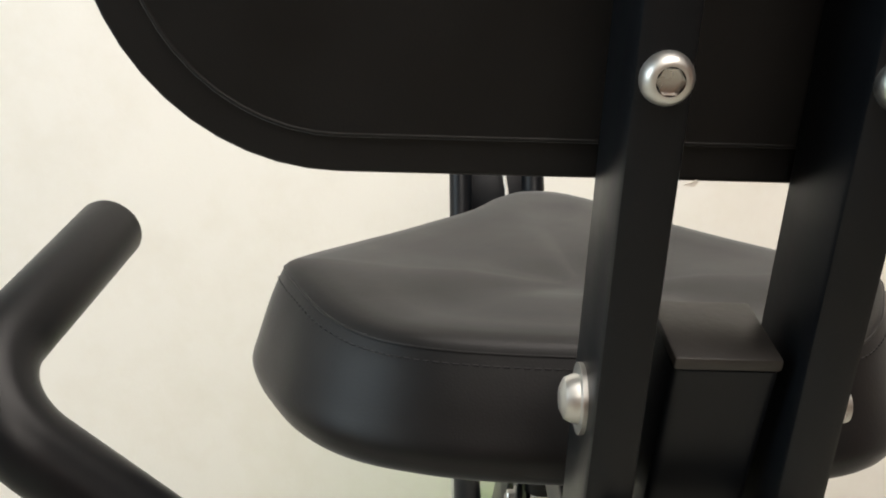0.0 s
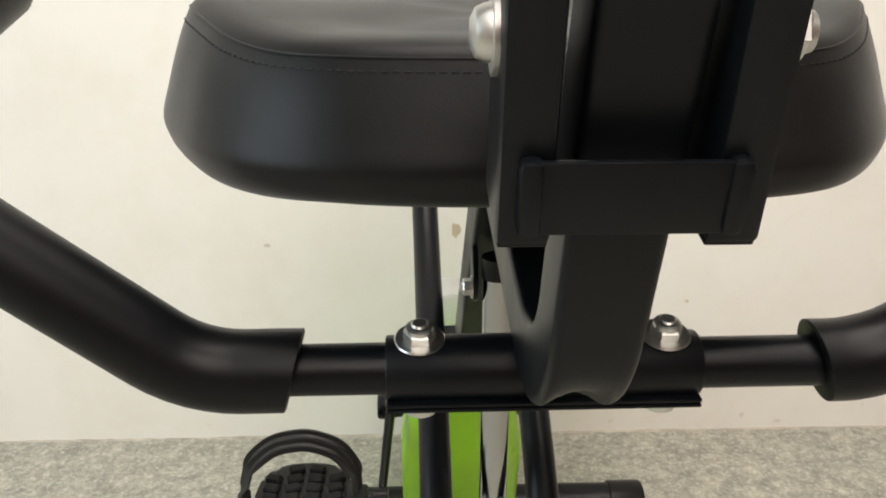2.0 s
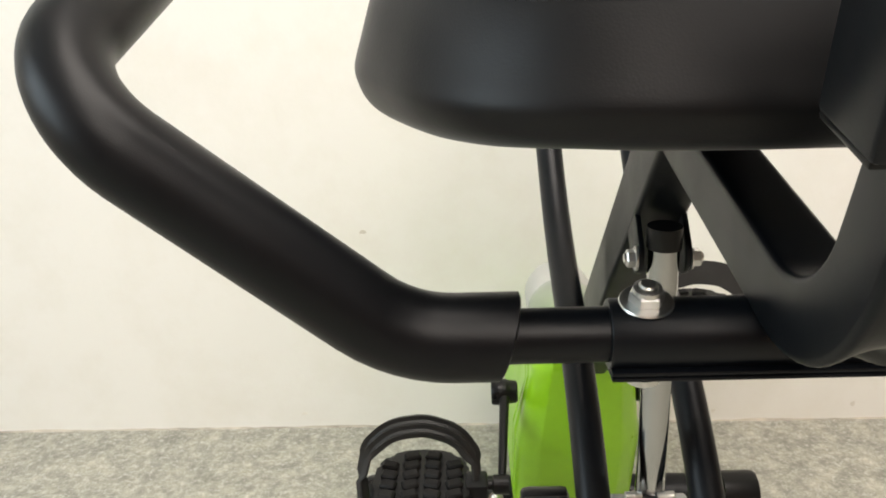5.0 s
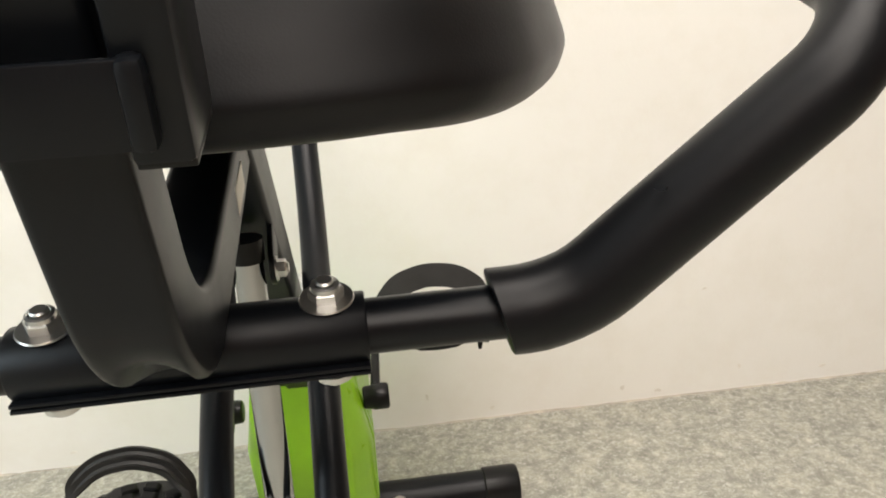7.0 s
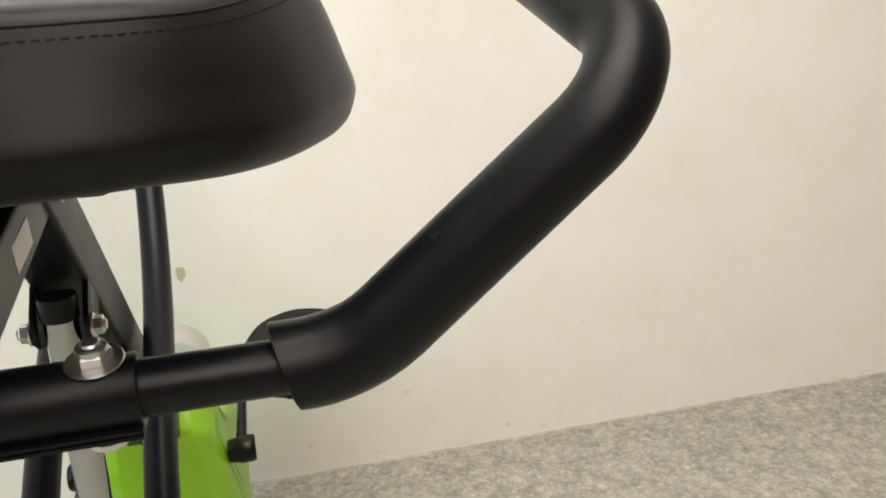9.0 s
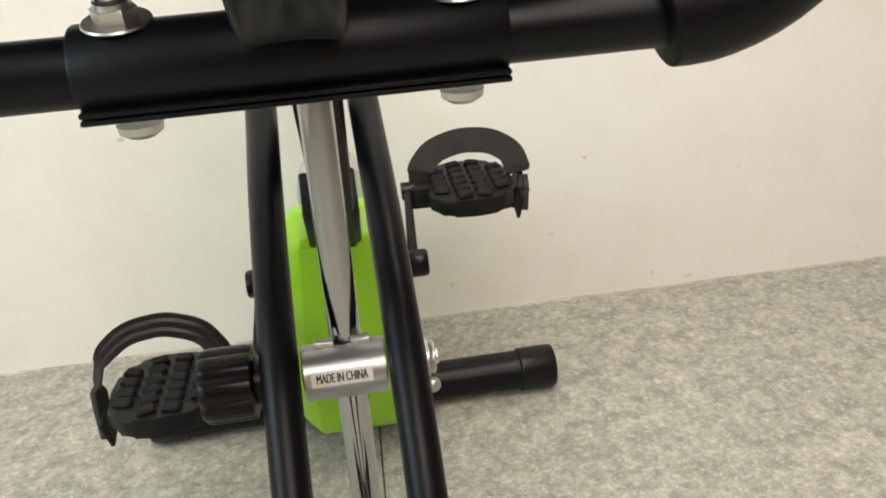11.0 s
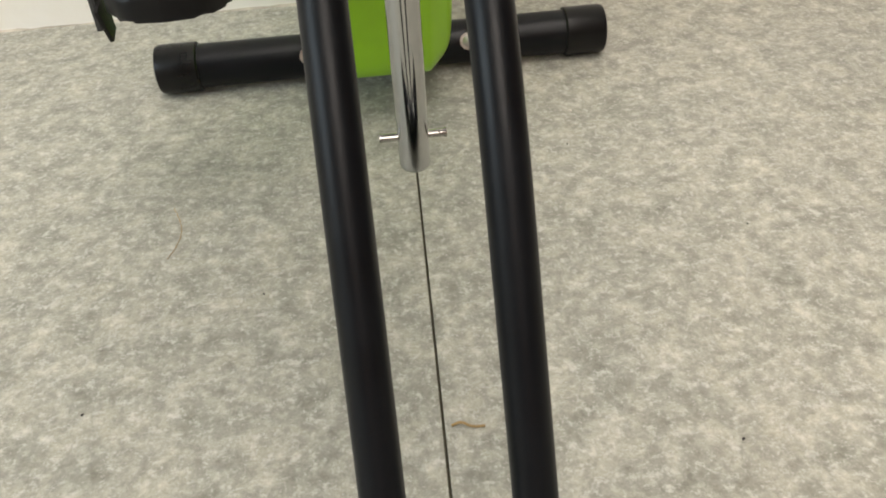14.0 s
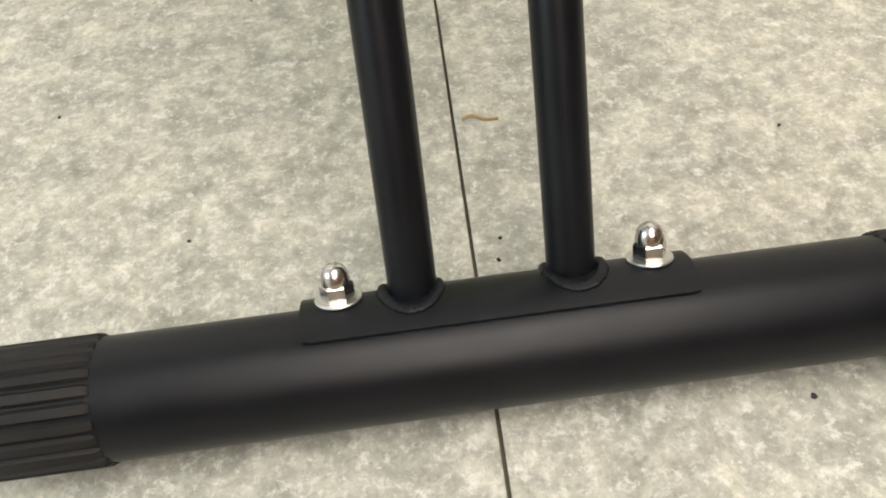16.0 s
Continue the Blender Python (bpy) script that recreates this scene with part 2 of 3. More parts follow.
def slab(outline, thick, bev=0.001, m=None, seg=2):
    """A flat plate: an outline in x, y given thickness along z (centred)."""
    bm = bmesh.new()
    lo = [bm.verts.new((x, y, -thick / 2)) for x, y in outline]
    hi = [bm.verts.new((x, y, thick / 2)) for x, y in outline]
    n = len(outline)
    for i in range(n):
        bm.faces.new((lo[i], lo[(i + 1) % n], hi[(i + 1) % n], hi[i]))
    caps = [bm.faces.new(lo[::-1]), bm.faces.new(hi)]
    if bev > 0:
        edges = list({e for f in caps for e in f.edges})
        bmesh.ops.bevel(bm, geom=edges, offset=bev, segments=seg, profile=0.5, affect="EDGES")
    if m is not None:
        bm.transform(m)
    return bm


def join(*bms):
    out = bmesh.new()
    for b in bms:
        me = bpy.data.meshes.new("tmp")
        b.to_mesh(me)
        b.free()
        out.from_mesh(me)
        bpy.data.meshes.remove(me)
    return out


def along(p, d):
    """A pose at p whose z points along d."""
    return Matrix.Translation(p) @ Vector(d).to_track_quat("Z", "Y").to_matrix().to_4x4()


def hexnut(r, h, m):
    """A hexagonal nut with chamfered corners."""
    bm = lathe([(r * 0.55, 0), (r, 0), (r, h * 0.85), (r * 0.86, h), (r * 0.55, h)], 6)
    bm.transform(m)
    return bm


def group_empty(name):
    ob = new(name)
    ob.empty_display_size = 0.05
    return ob

# ---------------------------------------------------------------- the room
def structure(name, bm, mat, label):
    ob = part(name, bm, mat, None, label, smooth=False)
    ob["kind"] = "structure"
    return ob


WALL_Y, WALL_SLOPE = 1.426, 0.0
WALL_A = math.atan(WALL_SLOPE)


def wall_place(x, z, proud=0.0):
    """A pose on the far wall's face, x along it, z up, y out of the room."""
    return Matrix.Translation((x, WALL_Y + WALL_SLOPE * x - proud, z)) @ pose(0, 0, 0, 0, 0, math.degrees(WALL_A))


X0, X1, Y0, H = -2.4, 3.0, -3.2, 2.6
structure("wall_north", box(7.0, 0.15, H, 0, wall_place(0.3, H / 2) @ pose(0, 0.075, 0)), WALL, "cream painted plaster wall with faint stains")
# south and east walls are out of view, coloured brown to shape reflections
structure("wall_south", box(6.0, 0.15, H, 0, pose(0.3, Y0 - 0.075, H / 2)), BROWN, "plain unseen wall, brown for dark, warm reflections")
structure("wall_east", box(0.15, 5.2, H, 0, pose(X1 + 0.075, -0.7, H / 2)), BROWN, "plain unseen wall, brown for dark, warm reflections")
wx = X0 - 0.075
west = join(box(0.15, 5.2, 0.85, 0, pose(wx, -0.7, 0.425)), box(0.15, 5.2, 0.45, 0, pose(wx, -0.7, H - 0.225)),
            box(0.15, 2.25, 1.3, 0, pose(wx, -2.175, 1.5)), box(0.15, 1.35, 1.3, 0, pose(wx, 1.225, 1.5)))
structure("wall_west", west, WALL, "plain cream painted wall with a window opening")
structure("ceiling", box(6.0, 5.4, 0.1, 0, pose(0.3, -0.7, H + 0.05)), CEIL, "plain white painted ceiling")
SEAM = ((-0.007, 0.299), (0.013, 0.910))


def seam_x(y):
    (xa, ya), (xb, yb) = SEAM
    return xa + (xb - xa) * (y - ya) / (yb - ya)


floor = structure("floor", box(7, 6.5, 0.1, 0, pose(0.3, -0.8, -0.0535)), JOINT, "grey speckled vinyl floor laid in two sheets")
for side in (-1, 1):
    edge = X0 - 0.4 if side < 0 else X1 + 0.4
    ya, yb = -3.6, 1.9
    g = 0.0012 * side
    outline = [(seam_x(ya) + g, ya), (edge, ya), (edge, yb), (seam_x(yb) + g, yb)]
    sheet = part("floor_sheet", slab(outline if side > 0 else outline[::-1], 0.0035, 0.0006, pose(0, 0, -0.00175)), FLOOR, floor, smooth=False)

# uneven bead of dirty filler where the wall meets the floor
bm = bmesh.new()
rows = []
for k in range(240):
    x = -2.0 + 4.4 * k / 239
    w = 0.0020 + 0.003 * noise.noise(Vector((x * 9, 0, 0))) + 0.0022 * noise.noise(Vector((x * 43, 3, 0)))
    w = max(w, 0.0006)
    y = WALL_Y + WALL_SLOPE * x
    rows.append([bm.verts.new((x, y - 0.0002, w * 1.3)), bm.verts.new((x, y - w * 0.55, w * 0.5)), bm.verts.new((x, y - w, 0.0002))])
for p, q in zip(rows, rows[1:]):
    for i in range(2):
        bm.faces.new((p[i], q[i], q[i + 1], p[i + 1]))
structure("trim", bm, FILLER, "thin dirty filler bead along the wall foot")

# ---------------------------------------------------------------- the exercise bike
bike = tagged(group_empty("exercise_bike"), "folding black exercise bike with lime green flywheel housing", "exercise bike")
PIVOT = Vector((-0.0030, 0.631, 0.4295))
TX = 0.0445
ROD_T, ROD_B = Vector((0.0, 0.652, 0.652)), Vector((-0.001, 0.634, 0.208))


def bike_part(name, bm, mat, label="", parent=None):
    return part(name, bm, mat, parent or bike, label)


def washer_nut(at, parent, r=0.0078):
    """A bolt end with its flange nut and washer, standing along at's z."""
    w = part("washer", lathe([(0.004, 0), (r * 1.50, 0), (r * 1.54, 0.0005), (r * 1.48, 0.0012), (0.004, 0.0014)], 28, at @ pose(0, 0, 0)), ZINC, parent, "zinc washer")
    n = join(hexnut(r, 0.0050, at @ pose(0, 0, 0.0014)), lathe([(r * 0.84, 0.0062), (r * 0.8, 0.0082), (r * 0.62, 0.0088)], 20, at),
             lathe([(r * 0.52, 0.006), (r * 0.52, 0.0096), (r * 0.42, 0.0104), (0, 0.0104)], 18, at))
    part("nut", n, ZINC, parent, "zinc lock nut")
    return w


# rear foot
RY, RZ, RR = 0.341, 0.0358, 0.0337
TUBE_Y = RY - 0.0025
rear = bike_part("rear_stabilizer", sweep([Vector((-0.262, TUBE_Y, RZ)), Vector((0.262, TUBE_Y, RZ))], circle(RR, 40), up=(0, 1, 0)), BLACK, "black steel foot tube")
for s in (-1, 1):
    n = 96
    ribbed = []
    for k in range(n):
        a = 2 * math.pi * k / n
        rr = 0.0358 if k % 4 else 0.0328
        ribbed.append((rr * math.cos(a), rr * math.sin(a)))
    a, b = (0.212, 0.282)
    path = [Vector((s * x, TUBE_Y, RZ)) for x in (a, a + 0.003, b - 0.004, b)]
    sc = [0.955, 1.0, 1.0, 0.93]
    cap = sweep(path, ribbed, up=(0, 1, 0), scale=lambda f: sc[round(f * 3)])
    bike_part("end_cap", cap, RUBBER, "ribbed black plastic foot cap", rear)
# curved saddle plate welded to the frame tubes
pl, MID = [], radians(26)
for k in range(9):
    a = radians(-13 + 71 * k / 8)
    pl.append((math.cos(a), math.sin(a)))
bm = bmesh.new()
xs = [-0.105, -0.1035, -0.1, 0.1, 0.1035, 0.105]
grid = {}
for lay, rad in enumerate((RR + 0.0002, RR + 0.0034)):
    for i, x in enumerate(xs):
        for j, (c, s_) in enumerate(pl):
            shrink = 0.9 if i in (0, 5) else (0.97 if i in (1, 4) else 1.0)
            a = MID + (math.atan2(s_, c) - MID) * shrink
            grid[lay, i, j] = bm.verts.new((x, RY + rad * math.sin(a), RZ + rad * math.cos(a)))
for lay in (0, 1):
    for i in range(5):
        for j in range(8):
            bm.faces.new((grid[lay, i, j], grid[lay, i + 1, j], grid[lay, i + 1, j + 1], grid[lay, i, j + 1]))
for i in range(5):
    for j in (0, 8):
        bm.faces.new((grid[0, i, j], grid[0, i + 1, j], grid[1, i + 1, j], grid[1, i, j]))
for j in range(8):
    for i in (0, 5):
        bm.faces.new((grid[0, i, j], grid[0, i, j + 1], grid[1, i, j + 1], grid[1, i, j]))
DOME, DAXIS = radians(33), radians(26)
saddle = bike_part("foot_bracket", bm, BLACK, "black steel saddle plate with weld beads")
for s in (-1, 1):
    at = along(Vector((s * 0.0845, RY + 0.0374 * math.sin(DOME), RZ + 0.0374 * math.cos(DOME))), (0, math.sin(DAXIS), math.cos(DAXIS)))
    part("washer", lathe([(0.004, 0), (0.0125, 0), (0.0128, 0.0008), (0.012, 0.0016), (0.004, 0.0018)], 28, at), ZINC, saddle, "zinc washer")
    dome = [(0.0075, 0.009), (0.0078, 0.012), (0.0072, 0.016), (0.0056, 0.019), (0.003, 0.0208), (0, 0.0213)]
    part("cap_nut", join(hexnut(0.0092, 0.0088, at @ pose(0, 0, 0.0016)), lathe(dome, 20, at)), STEEL, saddle, "steel dome cap nut")

# the two parallel frame tubes
FOOT = Vector((0, RY + 0.020, RZ + RR - 0.009))


def soft_line(points, rounds=4):
    """A line through points with its corners cut to a smooth curve."""
    pts = [Vector(p) for p in points]
    for _ in range(rounds):
        cut = [pts[0]]
        for a, b in zip(pts, pts[1:]):
            cut += [a.lerp(b, 0.25), a.lerp(b, 0.75)]
        pts = cut + [pts[-1]]
    return pts


# the frame leans a little to one side towards its top
BENDS = [FOOT + Vector((-0.0013, 0, 0)), Vector((-0.0028, 0.601, 0.476)), Vector((-0.0085, 0.977, 0.6145)), Vector((-0.0222, 1.0955, 1.00))]
for s in (-1, 1):
    path = soft_line([p + Vector((s * 0.0432, 0, 0)) for p in BENDS])
    tube = bike_part("frame_tube", sweep(path, circle(0.0133, 28)), BLACK, "black steel frame tube")
    random.seed(7 + s)
    bead = []
    for k in range(44):
        a = 2 * math.pi * k / 44
        p = Vector((s * TX - 0.0013 + 0.0150 * math.cos(a), FOOT.y + 0.0185 * math.sin(a) + 0.002, 0))
        p.z = RZ + math.sqrt(max((RR + 0.0032) ** 2 - (p.y - RY) ** 2, 0))
        bead.append((p, 0.0034 + 0.0007 * random.random()))
    wb_ = join(*[lathe([(0, -r * 0.7), (r * 0.8, -r * 0.4), (r, 0), (r * 0.8, r * 0.4), (0, r * 0.7)], 8, Matrix.Translation(p)) for p, r in bead])
    part("weld_bead", wb_, BLACK, tube, "rough painted weld")

# pivot: aluminium sleeve, sticker, spring pins, knob, nut
sleeve = bike_part("pivot_sleeve", sweep([PIVOT + Vector((x, 0, 0)) for x in (-0.029, -0.028, 0.028, 0.029)], circle(0.0195, 40), up=(0, 1, 0), scale=lambda f: 0.95 if f in (0, 1) else 1.0), ALU, "round aluminium cross sleeve")
SA = radians(-16)
bm = bmesh.new()
cols = []
for k in range(17):
    a = SA - 0.28 + 0.56 * k / 16
    r = 0.0197
    cols.append([bm.verts.new((x, PIVOT.y - r * math.cos(a), PIVOT.z - r * math.sin(a))) for x in (-0.0265, 0.0155)])
for a, b in zip(cols, cols[1:]):
    bm.faces.new((a[0], a[1], b[1], b[0]))
part("sticker", bm, LABEL, sleeve, "white sticker with black print")
fc = bpy.data.curves.new("txt", "FONT")
fc.body, fc.size, fc.offset, fc.align_x, fc.align_y = "MADE IN CHINA", 0.0078, 0.0, "CENTER", "CENTER"
fo = new("txt", fc)
bpy.context.view_layer.update()
me = bpy.data.meshes.new_from_object(fo.evaluated_get(bpy.context.evaluated_depsgraph_get()))
bpy.data.objects.remove(fo)
bm = bmesh.new()
bm.from_mesh(me)
bpy.data.meshes.remove(me)
for k in range(-9, 10):
    bmesh.ops.bisect_plane(bm, geom=bm.verts[:] + bm.edges[:] + bm.faces[:], plane_co=(0, 0.0004 * k, 0), plane_no=(0, 1, 0))
wmax = max(v.co.x for v in bm.verts)
for v in bm.verts:
    x, h = v.co.x * 0.0175 / wmax - 0.0055, v.co.y * 1.2
    a = SA - h / 0.0199
    v.co = (x, PIVOT.y - 0.01985 * math.cos(a), PIVOT.z - 0.01985 * math.sin(a))
bold = [bm.copy() for _ in range(2)]
for k, q in enumerate(bold):
    bmesh.ops.translate(q, vec=(0.00019 * (2 * k - 1), -0.00002 * (k + 1), 0), verts=q.verts[:])
bm = join(bm, *bold)
part("print", bm, INK_SHADE, sleeve, "black capital letters", smooth=False)
# flat dark ring on the uncut sleeve: painted shade where the strut enters
bm = bmesh.new()
mouth = []
HOLE_Y = ROD_B.y + (ROD_T.y - ROD_B.y) * (PIVOT.z + 0.017 - ROD_B.z) / (ROD_T.z - ROD_B.z) - PIVOT.y
for k in range(40):
    a = 2 * math.pi * k / 40
    pair = []
    for r in (0.0095, 0.0134):
        x, y = r * math.cos(a), HOLE_Y + r * math.sin(a)
        pair.append(bm.verts.new((PIVOT.x + x, PIVOT.y + y, PIVOT.z + math.sqrt(max(0.01972 ** 2 - y * y, 1e-6)))))
    mouth.append(pair)
for k in range(40):
    p, q = mouth[k], mouth[(k + 1) % 40]
    bm.faces.new((p[0], p[1], q[1], q[0]))
part("strut_gap_shade", bm, INK_SHADE, sleeve, "dark ring painted as shade in the gap round the strut")
for s in (-1, 1):
    part("spring_pin", lathe([(0, 0), (0.0032, 0), (0.0034, 0.0006), (0.0034, 0.0125), (0.003, 0.013), (0, 0.013)], 14, along(PIVOT + Vector((s * 0.006, 0.002, 0.0205)), (s, 0, 0.05))), ZINC, sleeve)
knob_sec = []
for k in range(64):
    a = 2 * math.pi * k / 64
    rr = 0.0262 - 0.0028 * (0.5 + 0.5 * math.cos(8 * a)) ** 6
    knob_sec.append((rr * math.cos(a), rr * math.sin(a)))
kx = -TX - 0.0127
ks = [0.80, 0.98, 1.0, 1.0, 0.97, 0.90, 0.0]
kp = [PIVOT + Vector((kx - d, 0, 0)) for d in (0.004, 0.006, 0.010, 0.034, 0.039, 0.041, 0.0412)]
knob = bike_part("locking_knob", sweep(kp[:6], knob_sec, up=(0, 1, 0), scale=lambda f: ks[round(f * 5)]), PLASTIC, "ribbed black plastic locking knob")
part("washer", sweep([PIVOT + Vector((kx + 0.001, 0, 0)), PIVOT + Vector((kx - 0.0045, 0, 0))], circle(0.017, 28), up=(0, 1, 0)), PLASTIC, knob)
axle = join(lathe([(0.003, 0), (0.0135, 0), (0.0135, 0.0018), (0.003, 0.002)], 28, along(PIVOT + Vector((TX + 0.0125, 0, 0)), (1, 0, 0))),
            lathe([(0.0115, 0.0), (0.0118, 0.0006), (0.0118, 0.0030), (0.0100, 0.0038), (0.003, 0.0040)], 28, along(PIVOT + Vector((TX + 0.0150, 0, 0)), (1, 0, 0))),
            lathe([(0.0056, 0.004), (0.0056, 0.0065), (0.004, 0.0074), (0, 0.0074)], 18, along(PIVOT + Vector((TX + 0.0144, 0, 0)), (1, 0, 0))))
bike_part("axle_nut", axle, ZINC, "zinc axle nut and washer")

# chrome strut through the sleeve
rodp = [ROD_B + (ROD_T - ROD_B) * f for f in (0, 0.004, 0.01, 0.5, 1)]
rs = [0.8, 0.95, 1, 1, 1]
rod = bike_part("support_strut", sweep(rodp, circle(0.0112, 28), scale=lambda f: rs[round(f * 4)]), CHROME, "polished chrome support strut")
for s in (-1, 1):
    part("stop_pin", lathe([(0.0026, -0.004), (0.0028, 0), (0.0028, 0.0105), (0.0032, 0.0108), (0.0034, 0.0125), (0.003, 0.0130), (0, 0.0130)], 14, along(ROD_B + Vector((s * 0.0108, 0, 0.026)), (s, 0, 0))), STEEL, rod)

part("top_plug", sweep([ROD_T + Vector((0, 0, d)) for d in (-0.004, 0.010, 0.012)], circle(0.0124, 24)), PLASTIC, rod, "black plastic plug")

# main post of the front frame, with lugs for the strut
MP = [Vector((0, 0.612, 0.757)), Vector((0, 1.02, 0.345))]
POST_D = (MP[1] - MP[0]).normalized()
post = bike_part("seat_post", sweep(MP, rounded(0.038, 0.050, 0.004)), BLACK, "black steel main post")
part("post_foot", box(0.056, 0.050, 0.085, 0.003, along(Vector((-0.004, 0.940, 0.426)), POST_D)), BLACK, post, "wide black foot of the post")
for s in (-1, 1):
    lug = slab(rounded(0.05, 0.032, 0.014), 0.004, 0.0006, pose(s * 0.0165, 0.668, 0.648, 90, 0, 90) @ pose(0, 0, 0, 0, 0, 42))
    part("lug", lug, BLACK, post)
    at = along(Vector((s * 0.0187, ROD_T.y, ROD_T.z - 0.012)), (s, 0, 0))
    part("bolt", join(lathe([(0.0, 0), (0.0088, 0), (0.0088, 0.0014), (0, 0.0016)], 24, at), hexnut(0.0066, 0.0065, at @ pose(0, 0, 0.001)), lathe([(0.0036, 0.005), (0.0036, 0.009), (0, 0.0095)], 14, at)), ZINC, post, "zinc pivot bolt")

# front foot
FY, FZ, FR = 1.178, 0.0335, 0.029
front = bike_part("front_stabilizer", sweep([Vector((-0.270, FY, FZ)), Vector((0.266, FY, FZ))], circle(FR, 36), up=(0, 1, 0)), BLACK, "black steel foot tube")
for s in (-1, 1):
    cs = [0.94, 1.0, 1.0, 0.95, 0.82]
    cp = [Vector((-0.006 + s * x, FY, FZ)) for x in (0.245, 0.247, 0.294, 0.299, 0.301)]
    bike_part("end_cap", sweep(cp, circle(0.0325, 36), up=(0, 1, 0), scale=lambda f: cs[round(f * 4)]), PLASTIC, "smooth black plastic foot cap", front)
    at = along(Vector((s * 0.106, FY - 0.026, FZ + 0.012)), (0, -0.93, 0.36))
    part("bolt", join(lathe([(0, 0), (0.0115, 0), (0.0115, 0.0015), (0, 0.0016)], 24, at), lathe([(0.0078, 0.0012), (0.0074, 0.004), (0.005, 0.006), (0, 0.0066)], 20, at)), ZINC, front, "zinc button bolt")


def blotch(w, h, thick, m, seed, n=22):
    """A flat patch with an uneven edge."""
    rnd = random.Random(seed)
    ph = [rnd.random() * 6.28 for _ in range(4)]
    pts = []
    for k in range(n):
        a = 2 * math.pi * k / n
        r = 1 + 0.18 * math.sin(2 * a + ph[0]) + 0.12 * math.sin(3 * a + ph[1]) + 0.08 * math.sin(5 * a + ph[2])
        pts.append((0.5 * w * r * math.cos(a), 0.5 * h * r * math.sin(a)))
    return slab(pts, thick, 0.0, m)


def smooth01(f):
    f = min(max(f, 0), 1)
    return f * f * (3 - 2 * f)


# flywheel housing: rounded side profile, narrow at the rear rim, widest at the flanks
PROFILE = fillet([Vector((0, 1.20, 0.045)), Vector((0, 1.335, 0.045)), Vector((0, 1.36, 0.22)), Vector((0, 1.27, 0.290)), Vector((0, 1.08, 0.345)), Vector((0, 1.02, 0.404)), Vector((0, 0.986, 0.408)), Vector((0, 0.957, 0.380)),
                  Vector((0, 0.985, 0.24)), Vector((0, 1.045, 0.052)), Vector((0, 1.20, 0.045))], [0.06, 0.12, 0.10, 0.05, 0.014, 0.012, 0.016, 0.20, 0.05], radians(9))[:-1]
HC = Vector((0, 1.16, 0.245))
HALF_LEVELS = [(0.081, 0.50), (0.081, 0.58), (0.0785, 0.595), (0.0785, 0.625), (0.081, 0.64), (0.0805, 0.72), (0.078, 0.735), (0.078, 0.765), (0.079, 0.78), (0.0765, 0.84), (0.0735, 0.875), (0.0675, 0.917), (0.060, 0.953), (0.0545, 0.980), (0.0515, 0.993), (0.049, 1.0)]
LEVELS = [(-x, f) for x, f in HALF_LEVELS] + HALF_LEVELS[::-1]
bm = bmesh.new()
rings = []
for x, f in LEVELS:
    rings.append([bm.verts.new((x * (1 - 0.20 * smooth01((p.z - 0.26) / 0.13)) - 0.004, HC.y + (p.y - HC.y) * f, HC.z + (p.z - HC.z) * f)) for p in PROFILE])
n = len(PROFILE)
for a, b in zip(rings, rings[1:]):
    for i in range(n):
        bm.faces.new((a[i], a[(i + 1) % n], b[(i + 1) % n], b[i]))
bm.faces.new(rings[0][::-1])
bm.faces.new(rings[-1])
house = bike_part("flywheel_housing", bm, GREEN, "lime green plastic flywheel housing")
# pale ribbed cover on top
sec = []
for k in range(60):
    a = 2 * math.pi * k / 60
    rr = 0.050 - (0.0007 if k % 2 else 0)
    sec.append((rr * math.cos(a), rr * math.sin(a)))
cs2 = [0.90, 0.99, 1.0, 1.0, 0.97, 0.9]
bike_part("top_cover", sweep([Vector((-0.004, y, 0.333)) for y in (1.215, 1.218, 1.224, 1.28, 1.287, 1.29)], sec, scale=lambda f: cs2[round(f * 5)]), GREY, "pale grey ribbed plastic cover")
# cranks and pedals
CY, CZ = 1.024, 0.310


def pedal_outline():
    half = [(0.047, -0.030), (0.049, 0.0), (0.047, 0.030), (0.036, 0.050), (0.018, 0.058)]
    ring = [(-0.047, -0.030), (-0.030, -0.052), (0.0, -0.056), (0.030, -0.052)] + half + [(0.0, 0.060)] + [(-x, y) for x, y in half[::-1][:-1]]
    pts = fillet([Vector((x, y, 0)) for x, y in ring] + [Vector((*ring[0], 0))], [0.02] * (len(ring) - 1), radians(12))[:-1]
    return [(p.x, p.y) for p in pts]


